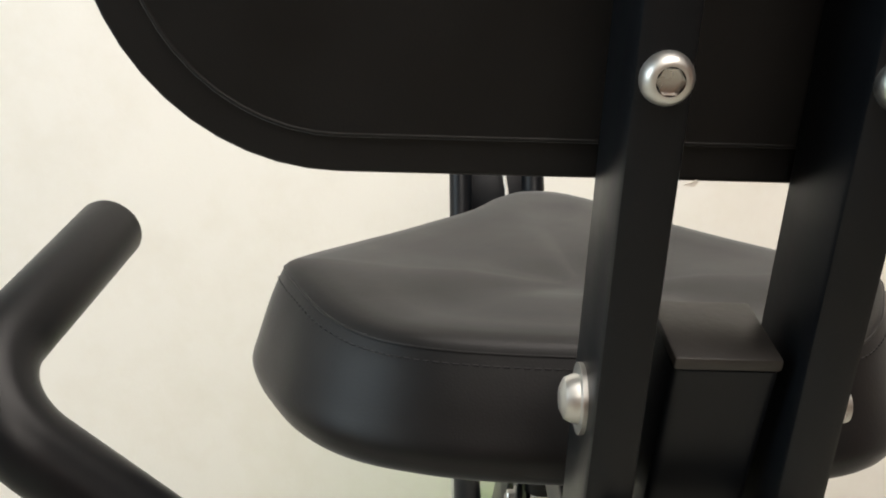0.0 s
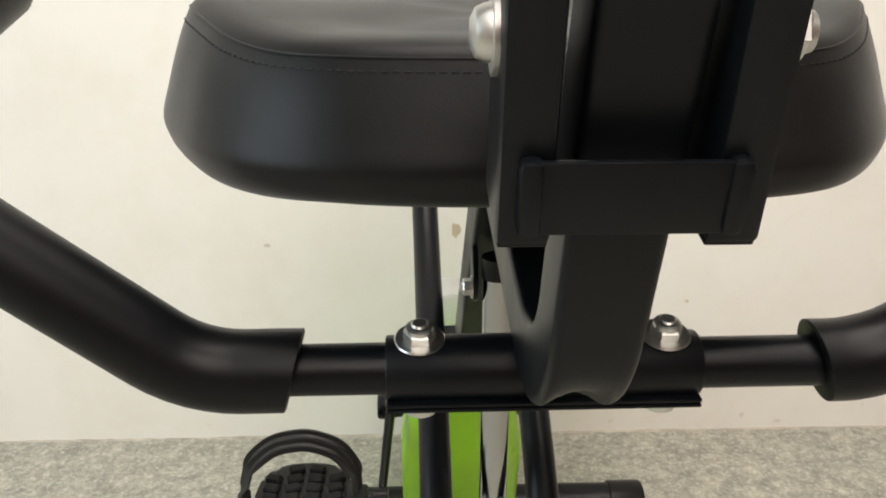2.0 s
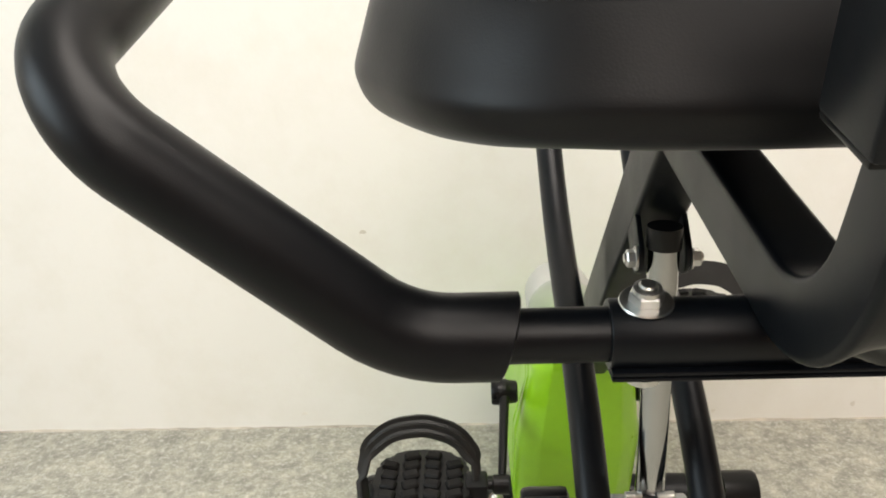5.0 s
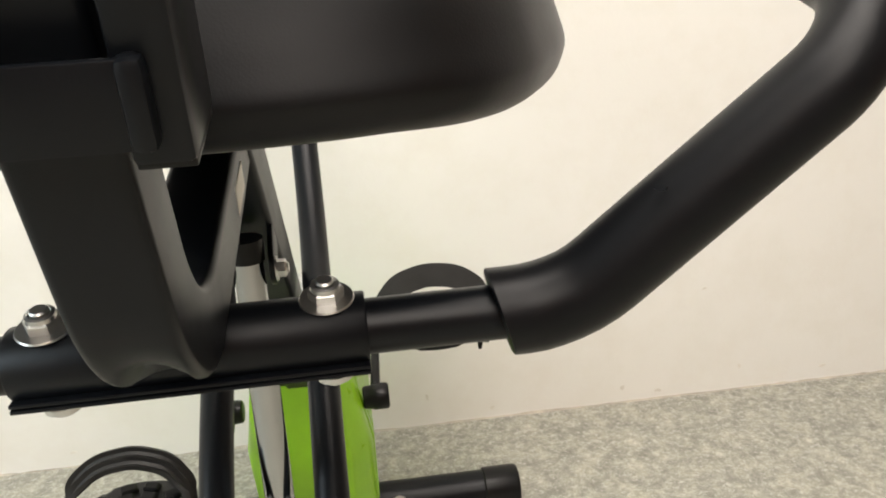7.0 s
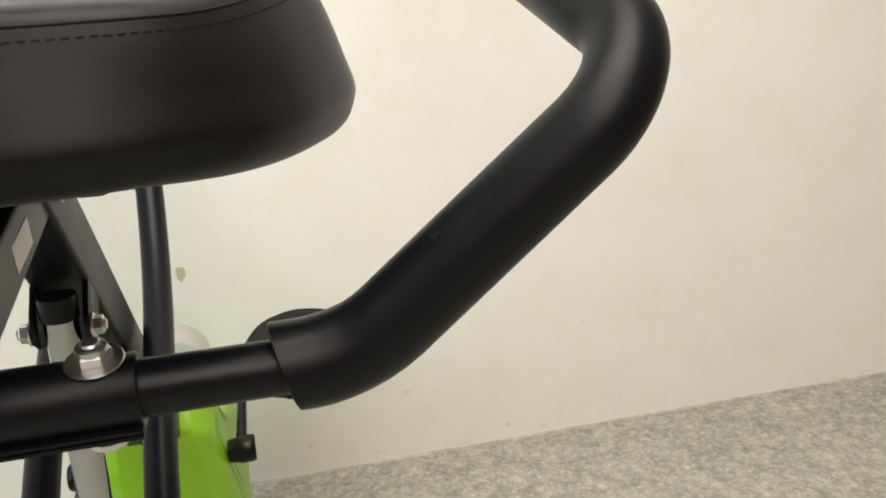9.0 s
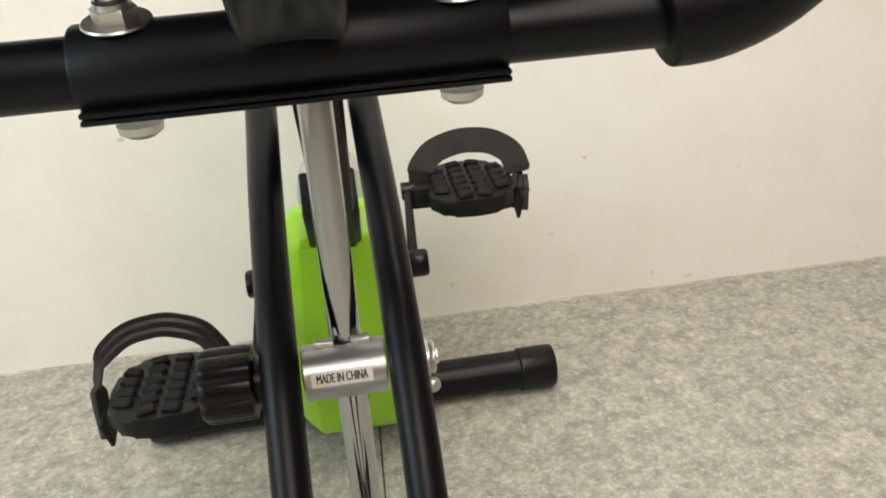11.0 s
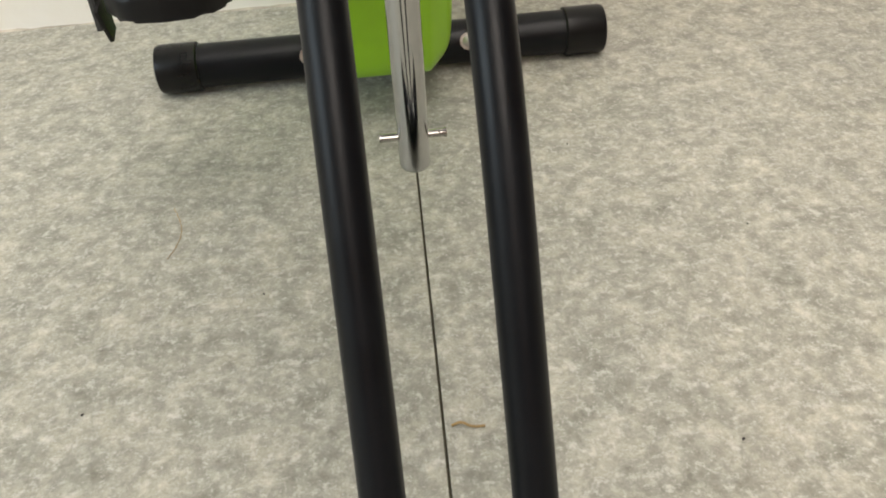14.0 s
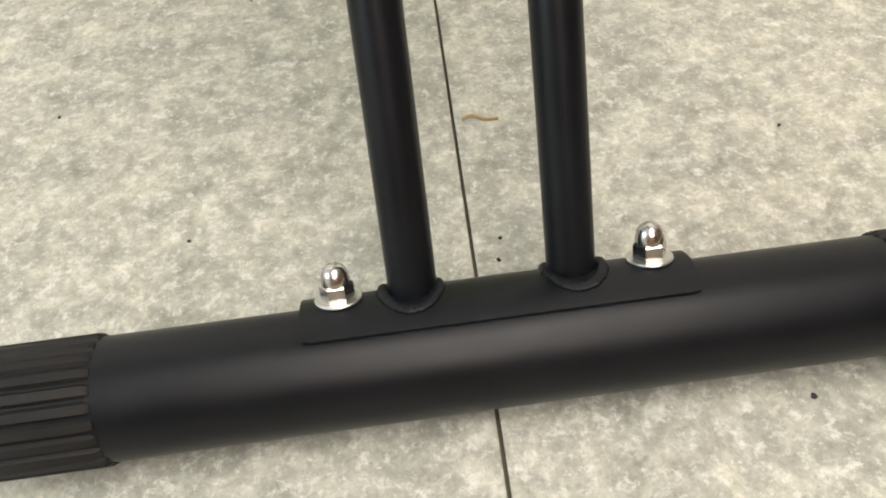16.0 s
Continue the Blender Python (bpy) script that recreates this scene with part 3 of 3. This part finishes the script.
def make_pedal(centre, side, tilt):
    """A cage pedal, its inner end towards the crank; side is +1 for the right."""
    m = Matrix.Translation(centre) @ pose(0, 0, 0, tilt, 0, 0) @ Matrix.Diagonal((1.16, 1.12, 1.12, 1))
    body = join(slab(pedal_outline(), 0.020, 0.004, m), box(0.022, 0.030, 0.026, 0.003, m @ pose(-side * 0.055, 0, 0)))
    ped = bike_part("pedal", body, PEDAL, "black plastic pedal with studded tread and strap")
    studs = []
    for i in range(4):
        for j in range(6):
            x, y = -0.033 + 0.022 * i, -0.043 + 0.0172 * j
            if abs(x) > 0.026 and abs(y) > 0.036:
                continue
            skew = 18 if i % 2 else -18
            studs.append(box(0.0165, 0.0115, 0.007, 0.002, m @ pose(x, y, 0.0125, 12, 0, skew), 1))
    part("tread", join(*studs), RUBBER, ped, "raised block tread")
    strap = [Vector(p) for p in ((0.055, -0.012, -0.028), (0.057, -0.006, -0.006), (0.059, 0.004, 0.020), (0.053, 0.014, 0.055), (0.030, 0.020, 0.079), (-0.004, 0.022, 0.084), (-0.036, 0.020, 0.070), (-0.052, 0.014, 0.040), (-0.054, 0.004, 0.008))]
    high = 0.62 if side > 0 else 0.76
    path = [Vector((side * p.x, p.y, p.z * high if p.z > 0 else p.z)) for p in fillet(strap, [0.04] * (len(strap) - 2), radians(6))]
    ridged = [(-0.012, -0.001), (0.012, -0.001), (0.0122, 0.001), (0.0095, 0.0030), (0.0065, 0.001), (0.003, 0.001), (0, 0.0030), (-0.003, 0.001), (-0.0065, 0.001), (-0.0095, 0.0030), (-0.0122, 0.001)]
    ridged = [(a * 1.2 if side > 0 else a, b * 1.7 if b > 0.002 else b) for a, b in ridged]
    bm = sweep(path, ridged, up=(0, 0.75, 0.66) if side < 0 else (0, 0.40, 0.92), fixed=True)
    bm.transform(m)
    part("strap", bm, STRAP, ped, "ridged black rubber foot strap")
    part("strap_tail", box(0.004, 0.020, 0.030, 0.0012, m @ pose(side * 0.055, -0.014, -0.020, 14, side * 8, 0)), RUBBER, ped)
    return ped


for s, ez, ey in ((-1, CZ - 0.052, 0.905), (1, CZ + 0.050, 1.135)):
    top = Vector((s * 0.090 - 0.007, CY, CZ))
    end = Vector((s * 0.099 - 0.007, ey, ez))
    arm = bike_part("crank", sweep([top, (top + end) / 2, end], rounded(0.011, 0.018, 0.004), up=(1, 0, 0), scale=lambda f: 1.15 - 0.3 * f), PLASTIC, "black crank arm")
    part("crank_boss", lathe([(0, -0.016), (0.012, -0.016), (0.014, -0.014), (0.0152, -0.004), (0.0165, -0.002), (0.0165, 0.014), (0.0145, 0.017), (0, 0.017)], 24, along(top, (s, 0, 0))), PLASTIC, arm)
    part("pedal_boss", lathe([(0, -0.008), (0.0115, -0.008), (0.0115, 0.010), (0.006, 0.011), (0.006, 0.026), (0, 0.026)], 20, along(end, (s, 0, 0))), PLASTIC, arm)
    make_pedal(end + Vector((s * 0.093 if s < 0 else 0.080, 0, -0.006)), s, -2 if s < 0 else 3)

# ---- seat carrier: one bent square tube from the back post round under the seat
LEAN = 0.19
LEAN_D = Vector((0, math.sin(LEAN), -math.cos(LEAN)))
UP_TOP = Vector((0.0025, 0.3080, 0.886))
BEND = Vector((0.0025, 0.366, 0.710))
carrier_line = fillet([UP_TOP, BEND, Vector((0.0, 0.630, 0.748))], [0.062], radians(6))


def carrier_section(f):
    """The box tube's section; its outer face is pinched inwards along the bend."""
    pinch = 0.010 * math.exp(-((f - PINCH) / 0.16) ** 2)
    pts = rounded(0.0328, 0.034, 0.0035)
    out = []
    for i, p in enumerate(pts):
        q = pts[(i + 1) % len(pts)]
        out.append(p)
        if abs(p[0] - q[0]) > 0.02 and p[1] > 0.01:
            for k in range(1, 8):
                x = p[0] + (q[0] - p[0]) * k / 8
                out.append((x, p[1] - pinch * math.cos(math.pi * x / 0.029 / 1.05) ** 2))
        elif abs(p[0] - q[0]) > 0.02:
            for k in range(1, 8):
                x = p[0] + (q[0] - p[0]) * k / 8
                out.append((x, p[1]))
    return out


PINCH = 0.52
carrier = bike_part("seat_carrier", sweep(carrier_line, carrier_section(0), shape=carrier_section), BLACK, "bent black steel box tube under the seat")
plug_m = Matrix.Translation(UP_TOP) @ (-LEAN_D).to_track_quat("Z", "Y").to_matrix().to_4x4()
part("end_plug", box(0.0330, 0.0345, 0.0045, 0.0012, plug_m @ pose(0, 0, 0.0014, 4, 0, 0)), DUSTY, carrier, "dusty dull black end plug")
part("data_sticker", box(0.0006, 0.038, 0.015, 0.0, pose(0.0174, 0.5341, 0.7332) @ pose(0, 0, 0, 8, 0, 0)), LABEL, carrier, "pale blank sticker")
# frame: x across, y away from the back, z up the lean
LM = Matrix.Translation((0.001, 0.2938, 0.8817)) @ Matrix.Rotation(LEAN, 4, "X")
for s in (-1, 1):
    up = bike_part("backrest_upright", box(0.0158, 0.038, 0.380, 0.0022, LM @ pose(s * 0.0303, 0.012, 0.113)), BLACK, "black square steel upright")
    at = LM @ along(Vector((s * 0.0382, 0.013, -0.021)), (s, 0, 0))
    part("washer", lathe([(0.003, 0), (0.0118, 0), (0.0118, 0.0016), (0.003, 0.0018)], 26, at), ZINC, up, "zinc washer")
    if s < 0:
        part("bolt_head", lathe([(0, 0.0016), (0.0082, 0.0016), (0.0080, 0.0035), (0.0068, 0.006), (0.004, 0.0074), (0, 0.0074)], 22, at), ZINC, up, "zinc button bolt")
    else:
        part("nut", join(hexnut(0.0078, 0.0062, at @ pose(0, 0, 0.0016)), lathe([(0.0062, 0.0075), (0.0058, 0.0096), (0.004, 0.0100), (0, 0.0100)], 20, at)), ZINC, up, "zinc lock nut")
    at = LM @ along(Vector((s * 0.0300, -0.007, 0.088)), (0, -1, 0))
    part("bolt_head", lathe([(0.0068, -0.001), (0.0071, 0.0006), (0.0069, 0.0022), (0.0062, 0.0042), (0.0052, 0.0052), (0.0042, 0.0054), (0.0038, 0.0054)], 24, at), ZINC, up, "zinc button bolt")
    part("hex_socket", lathe([(0.0038, 0.0054), (0.0036, 0.0030), (0, 0.0026)], 6, at), STEEL, up)
    part("foot_plug", box(0.0148, 0.034, 0.003, 0.0008, LM @ pose(s * 0.0303, 0.012, -0.0772)), PLASTIC, up)
plate = box(0.057, 0.003, 0.0225, 0.0010, LM @ pose(-0.001, -0.0095, -0.0600))
ends = [box(0.007, 0.008, 0.0235, 0.0026, LM @ pose(-0.001 + s * 0.0285, -0.0085, -0.0600)) for s in (-1, 1)]
bike_part("stop_plate", join(plate, *ends), BLACK, "black steel plate welded across the uprights")

# backrest pad seen from behind
def back_outline(w, h, r, base):
    pts = fillet([Vector((0, base, 0)), Vector((w, base, 0)), Vector((w, base + h, 0)), Vector((0, base + h, 0))], [r, r], radians(7))
    return [(p.x, p.y) for p in pts] + [(-p.x, p.y) for p in pts[::-1][1:-1]]


BM_ = LM @ pose(0, 0.033, 0, 90, 0, 0)
pad = bike_part("backrest", slab(back_outline(0.192, 0.20, 0.073, 0.0488), 0.040, 0.012, BM_ @ pose(0, 0, -0.021), 4), LEATHER, "black leatherette backrest pad")
part("back_board", slab(back_outline(0.177, 0.180, 0.060, 0.0610), 0.003, 0.001, BM_ @ pose(0, 0, 0.0004)), PANEL, pad, "dull black back board")
rim_pts = [BM_ @ Vector((x, y, -0.004)) for x, y in back_outline(0.1925, 0.201, 0.0735, 0.0483)]
part("piping", sweep(rim_pts + [rim_pts[0]], circle(0.0016, 8), False, up=(0, 1, 0)), LEATHER, pad)
rim_pts = [BM_ @ Vector((x, y, 0.0008)) for x, y in back_outline(0.178, 0.181, 0.0605, 0.0605)]
part("board_welt", sweep(rim_pts + [rim_pts[0]], circle(0.0012, 8), False, up=(0, 1, 0)), LEATHER, pad)

# ---- seat cushion
HALF = [(0.0, 0.390), (0.06, 0.393), (0.100, 0.402), (0.130, 0.420), (0.155, 0.448), (0.174, 0.481), (0.187, 0.510), (0.1885, 0.527), (0.179, 0.549), (0.153, 0.588), (0.114, 0.634), (0.076, 0.680), (0.053, 0.730), (0.030, 0.768), (0.0, 0.780)]


def closed_spline(pts, per=7):
    out = []
    n = len(pts)
    for i in range(n):
        p0, p1, p2, p3 = (Vector((*pts[(i + k) % n], 0)) for k in (-1, 0, 1, 2))
        for k in range(per):
            t = k / per
            out.append(0.5 * ((2 * p1) + (p2 - p0) * t + (2 * p0 - 5 * p1 + 4 * p2 - p3) * t * t + (3 * p1 - p0 - 3 * p2 + p3) * t ** 3))
    return out


OUT = closed_spline(HALF + [(-x, y) for x, y in HALF[1:-1][::-1]])
SC = Vector((0, 0.515, 0))


def seat_z(y):
    return 0.840 + 0.012 * smooth01((y - 0.41) / 0.11) + 0.010 * smooth01((y - 0.57) / 0.16)


SEAT_BASE = 0.7795


def seat_ring(inset, dz, lift=0.0):
    """A loop that follows the outline, drawn in by inset metres and set dz from the seam's height."""
    pts = []
    n = len(OUT)
    for i, p in enumerate(OUT):
        t = (OUT[(i + 1) % n] - OUT[i - 1]).normalized()
        nrm = Vector((t.y, -t.x, 0))
        q = p - nrm * inset
        base = SEAT_BASE - 0.0060 * smooth01((abs(p.x) - 0.09) / 0.09)
        pts.append(Vector((q.x, q.y, base + (seat_z(p.y) - base) * (1 + dz / 0.060))))
    return pts


bm = bmesh.new()
SEAM_IN = 0.019
sides = [(0.060, -0.060), (0.030, -0.062), (0.014, -0.0595), (0.005, -0.054), (0.0005, -0.046), (0.0, -0.040), (0.0040, -0.030), (0.0090, -0.018), (0.0140, -0.008), (SEAM_IN, 0.0)]
fine = []
for k in range(len(sides) - 1):
    p0, p1, p2, p3 = (Vector((*sides[min(max(k + d, 0), len(sides) - 1)], 0)) for d in (-1, 0, 1, 2))
    fine += [0.5 * (2 * p1 + (p2 - p0) * f + (2 * p0 - 5 * p1 + 4 * p2 - p3) * f * f + (3 * p1 - p0 - 3 * p2 + p3) * f ** 3) for f in (0, 1 / 3, 2 / 3)]
fine.append(Vector((*sides[-1], 0)))
rings = [[bm.verts.new(p) for p in seat_ring(q.x, q.y)] for q in fine]
seam = seat_ring(SEAM_IN, 0.0)
for f, up in ((0.985, 0.0024), (0.95, 0.0046), (0.88, 0.0058), (0.75, 0.0050), (0.58, 0.0035), (0.40, 0.0045), (0.22, 0.002), (0.08, 0.0)):
    ring = []
    for p in seam:
        q = SC + (p - SC) * f
        base = p.z * f + 0.846 * (1 - f)
        ring.append(bm.verts.new((q.x, q.y, base + up)))
    rings.append(ring)
n = len(OUT)
for a, b in zip(rings, rings[1:]):
    for i in range(n):
        bm.faces.new((a[i], a[(i + 1) % n], b[(i + 1) % n], b[i]))
bm.faces.new(rings[0][::-1])
bm.faces.new(rings[-1])
SEAT_TILT = Matrix.Translation((0, 0.5, 0.846)) @ pose(-0.0015, 0, 0.003, 0, -0.2, 0) @ Matrix.Diagonal((1.006, 1, 1, 1)) @ Matrix.Translation((0, -0.5, -0.846))
bm.transform(SEAT_TILT)
seat = bike_part("seat", bm, LEATHER, "wide black leatherette saddle with stitched seam")
welt = [SEAT_TILT @ p for p in seat_ring(SEAM_IN - 0.0001, -0.0004)]
part("seam_welt", sweep(welt + [welt[0]], circle(0.0007, 8), False, up=(0, 0, 1)), LEATHER, seat)
stitches = []
row = [SEAT_TILT @ p for p in seat_ring(0.0162, -0.0052)]
acc = 0.0
for i in range(n):
    a, b = row[i], row[(i + 1) % n]
    L = (b - a).length
    while acc < L:
        p = a + (b - a) * (acc / L)
        d = (b - a).normalized()
        side = Vector((d.y, -d.x, 0)) * 0.0006
        stitches.append(box(0.0007, 0.0028, 0.0007, 0, along(p + side, (0, 0, 1)) @ Matrix.Rotation(math.atan2(d.y, d.x) - math.pi / 2, 4, "Z"), 1))
        acc += 0.0046
    acc -= L
part("stitching", join(*stitches), THREAD, seat, "row of black stitches")
base = [(p.x * 0.70, SC.y + (p.y - SC.y) * 0.70) for p in OUT]
bike_part("seat_base", slab(base, 0.008, 0.002, pose(0, 0, 0.786)), PLASTIC, "black seat base board")
bike_part("seat_bracket", box(0.05, 0.13, 0.016, 0.002, pose(0, 0.60, 0.768)), BLACK)

# ---- hand grips on the cross tube
HY, HZ = 0.4395, 0.690
HM = Matrix.Translation((0.0006, HY, HZ)) @ pose(0, 0, 0, 0, -0.2, 0.2)
clampt = sweep([Vector((x, 0, 0)) for x in (-0.076, -0.075, 0.075, 0.076)], circle(0.0163, 32), up=(0, 1, 0), scale=lambda f: 0.96 if f in (0, 1) else 1.0)
clampt.transform(HM)
clamp = bike_part("handle_clamp", clampt, BLACK, "black steel half-shell clamp")
for dz in (-0.0115, -0.0142):
    part("clamp_flange", box(0.152, 0.031, 0.0020, 0.0008, HM @ pose(0, -0.001, dz - 0.0006)), BLACK, clamp)
for s in (-1, 1):
    at = HM @ pose(s * 0.0595, -0.001, 0.0158, 13, 0, 0)
    washer_nut(at, clamp, 0.0080)
    at = HM @ pose(s * 0.0595, -0.001, -0.0200, 180, 0, 0)
    part("bolt_head", lathe([(0, 0.0), (0.0085, 0.0), (0.0080, 0.003), (0.005, 0.005), (0, 0.0055)], 22, at), ZINC, clamp, "zinc button bolt")
for s in (-1, 1):
    x0 = 0.120 if s < 0 else 0.136
    line = fillet([Vector((s * x, y, z)) for x, y, z in ((0.072, 0, 0), (0.1682, 0, 0), (0.3083, -0.0174, 0.1231), (0.2933, 0.1350, 0.1720))], [0.062, 0.050], radians(6))
    ELBOW = HM.inverted() @ Vector((s * 0.309, HY - 0.017, HZ + 0.123))
    bm = sweep(line, circle(0.0127, 28), up=(0, 1, 0))
    bm.transform(HM)
    handle = bike_part("side_handle", bm, BLACK, "bent black steel side handle")
    gl = [Vector((s * x0, 0, 0)), Vector((s * (x0 + 0.0008), 0, 0))] + [p for p in line if s * p.x > x0 + 0.004]
    gl[-1] = gl[-1] + (gl[-1] - gl[-2]).normalized() * 0.002
    last = gl[-1]
    tip = (gl[-1] - gl[-2]).normalized()
    gl += [last + tip * 0.0025, last + tip * 0.004, last + tip * 0.0046]
    gs = [0.93, 1.0] + [1.0 - 0.09 * math.exp(-((p - ELBOW).length / 0.045) ** 2) for p in gl[2:-3]] + [0.96, 0.84, 0.6]
    bm = sweep(gl, circle(0.0205, 32), up=(0, 1, 0), scale=lambda f: gs[round(f * (len(gl) - 1))])
    for v in bm.verts:
        near_end = min(max(1 - (s * v.co.x - x0) / 0.03, 0), 1) if v.co.z < 0.03 else 0
        v.co.x -= s * 0.27 * v.co.z * near_end
    bm.transform(HM)
    part("foam_grip", bm, FOAM, handle, "smooth black foam grip")

# ---- handlebar column joint far in front
bike_part("column_block", box(0.078, 0.04, 0.056, 0.008, pose(-0.018, 1.075, 0.924, -14, 0, 0)), BLACK, "black cross block between the frame tubes")
bike_part("column_plate", box(0.078, 0.024, 0.090, 0.004, pose(-0.0145, 1.055, 0.828, -14, 0, 0)), BLACK, "black cross plate")
wire = fillet([Vector((-0.020, 1.052, 0.905)), Vector((-0.016, 1.037, 0.880)), Vector((-0.006, 1.022, 0.830)), Vector((0.000, 1.005, 0.750))], [0.05, 0.05], radians(8))
bike_part("sensor_cable", sweep(wire, circle(0.0022, 10)), GREY, "thin grey sensor cable")

# small fittings under the seat and on the post
at = along(Vector((0.0195, 0.628, 0.742)), (1, 0, 0))
bike_part("seat_bolt", join(lathe([(0, 0), (0.0105, 0), (0.0105, 0.0014), (0, 0.0016)], 24, at), hexnut(0.0078, 0.006, at @ pose(0, 0, 0.0014)), lathe([(0.004, 0.006), (0.004, 0.0105), (0, 0.011)], 14, at)), ZINC, "zinc nut and washer")
lob = []
for k in range(40):
    a = 2 * math.pi * k / 40
    lob.append(((0.0125 + 0.0022 * math.cos(5 * a)) * math.cos(a), (0.0125 + 0.0022 * math.cos(5 * a)) * math.sin(a)))
bike_part("clamp_knob", sweep([Vector((x, 0.662, 0.738)) for x in (0.021, 0.024, 0.038, 0.041)], lob, up=(0, 1, 0), scale=lambda f: 0.9 if f in (0, 1) else 1.0), PLASTIC, "black plastic star knob")

scrap = slab([(-0.0028, -0.0004), (0.0014, 0.0013), (0.0022, 0.0004), (0.0008, -0.001)], 0.0006, 0.0, LM @ pose(-0.008, 0.0285, 0.0483, 80, 0, 10))
part("torn_scrap", scrap, LABEL, pad, "torn white scrap of lining")
flap = blotch(0.005, 0.003, 0.0016, Matrix.Translation((0.204, 0.4205, 0.749)) @ pose(0, 0, 0, 62, 0, -40), 21, 11)
bike_part("foam_nick", flap, FOAM, "small torn nick in the foam grip")
for x, y, z in ((0.3120, 0.447, 0.8310), (0.3140, 0.4425, 0.8295)):
    bike_part("foam_nick", blotch(0.0028, 0.0016, 0.0016, Matrix.Translation((x, y, z)) @ pose(0, 0, 0, 20, 35, 20), 5, 9), INK_SHADE, "tiny dark nick in the foam grip")

# ---------------------------------------------------------------- marks and small things
def wall_patch(x, z, w, h, seed, mat, label, name="wall_chip"):
    m = wall_place(x, z, 0.0003) @ pose(0, 0, 0, 90, 0, 0)
    return tagged(part(name, blotch(w, h, 0.0006, m, seed), mat, None, label), "", "wall mark", "marks on the wall")


wall_patch(-0.318, 0.385, 0.010, 0.008, 3, CHIP, "small chip in the cream wall paint")
wall_patch(0.006, 0.409, 0.013, 0.030, 4, MARK, "faint brown stain on the cream wall", "wall_stain")
wall_patch(0.42, 0.27, 0.008, 0.005, 5, MARK, "tiny brown stain on the cream wall", "wall_stain")
for x, z, w, h in ((0.36, 0.135, 0.012, 0.006), (0.41, 0.128, 0.006, 0.005), (0.55, 0.032, 0.007, 0.012), (0.62, 0.018, 0.012, 0.008), (0.30, 0.022, 0.009, 0.007), (0.78, 0.05, 0.006, 0.010), (-0.32, 0.15, 0.004, 0.004), (-0.45, 0.03, 0.010, 0.006), (0.18, 0.06, 0.005, 0.012), (0.70, 0.22, 0.010, 0.004), (0.95, 0.03, 0.014, 0.007)):
    wall_patch(x, z, w, h, int(1000 * (x + z) + 500), SCUFF, "faint grey scuff on the cream wall", "wall_scuff")
straw = [Vector((0.008, 0.561, 0.0012)), Vector((0.016, 0.563, 0.003)), Vector((0.024, 0.557, 0.0014)), Vector((0.035, 0.557, 0.0012))]
tagged(part("straw", sweep(fillet(straw, [0.02, 0.02], radians(8)), circle(0.0011, 8)), TWIG, None, "short dry straw lying on the speckled floor"), "", "straw")
hair = [Vector((-0.260 + 0.014 * math.sin(k * 0.35), 0.905 - 0.011 * k, 0.0006)) for k in range(9)]
tagged(part("thread", sweep(hair, circle(0.00035, 6)), TWIG, None, "thin dark thread lying on the speckled floor"), "", "thread")
rnd = random.Random(11)
spots = [(-0.190, 0.475), (0.017, 0.443), (0.013, 0.425), (-0.153, 0.747), (0.171, 0.300), (0.195, 0.952), (0.342, 0.772), (0.234, 0.514), (-0.3, 0.62), (0.216, 1.026)]
for x, y in spots:
    w = 0.0016 + 0.0018 * rnd.random()
    tagged(part("crumb", blotch(w, w * (0.6 + 0.6 * rnd.random()), 0.0010, pose(x, y, 0.0005, 0, 0, 180 * rnd.random()), int(1000 * abs(x * y)), 9), INK_SHADE if rnd.random() < 0.7 else CHIP, None, "tiny dark crumb of dirt on the floor"), "", "crumb", "crumbs on the floor")
# ceiling lamps and the window behind the camera's side
for y, w, d in ((0.1, 1.3, 1.5), (-1.9, 1.3, 2.1)):
    lamp = tagged(group_empty("ceiling_light"), "white ceiling light panel with bright diffuser", "ceiling light", "ceiling lights")
    rails = [box(w + 0.1, 0.04, 0.03, 0.003, pose(0.25, y + k * (d / 2 + 0.03), 2.583)) for k in (-1, 1)]
    rails += [box(0.04, d + 0.02, 0.03, 0.003, pose(0.25 + k * (w / 2 + 0.03), y, 2.583)) for k in (-1, 1)]
    part("frame", join(*rails), CEIL, lamp)
    part("diffuser", box(w + 0.02, d + 0.02, 0.006, 0.001, pose(0.25, y, 2.592)), GLOW, lamp)
win = structure("window_1", join(*[box(*q) for q in ((0.08, 1.6, 0.05, 0.004, pose(X0 - 0.07, -0.25, 0.875)), (0.08, 1.6, 0.05, 0.004, pose(X0 - 0.07, -0.25, 2.125)), (0.08, 0.05, 1.2, 0.004, pose(X0 - 0.07, -1.025, 1.5)), (0.08, 0.05, 1.2, 0.004, pose(X0 - 0.07, 0.525, 1.5)), (0.06, 0.04, 1.2, 0.004, pose(X0 - 0.07, -0.25, 1.5)))]), CEIL, "white window frame")
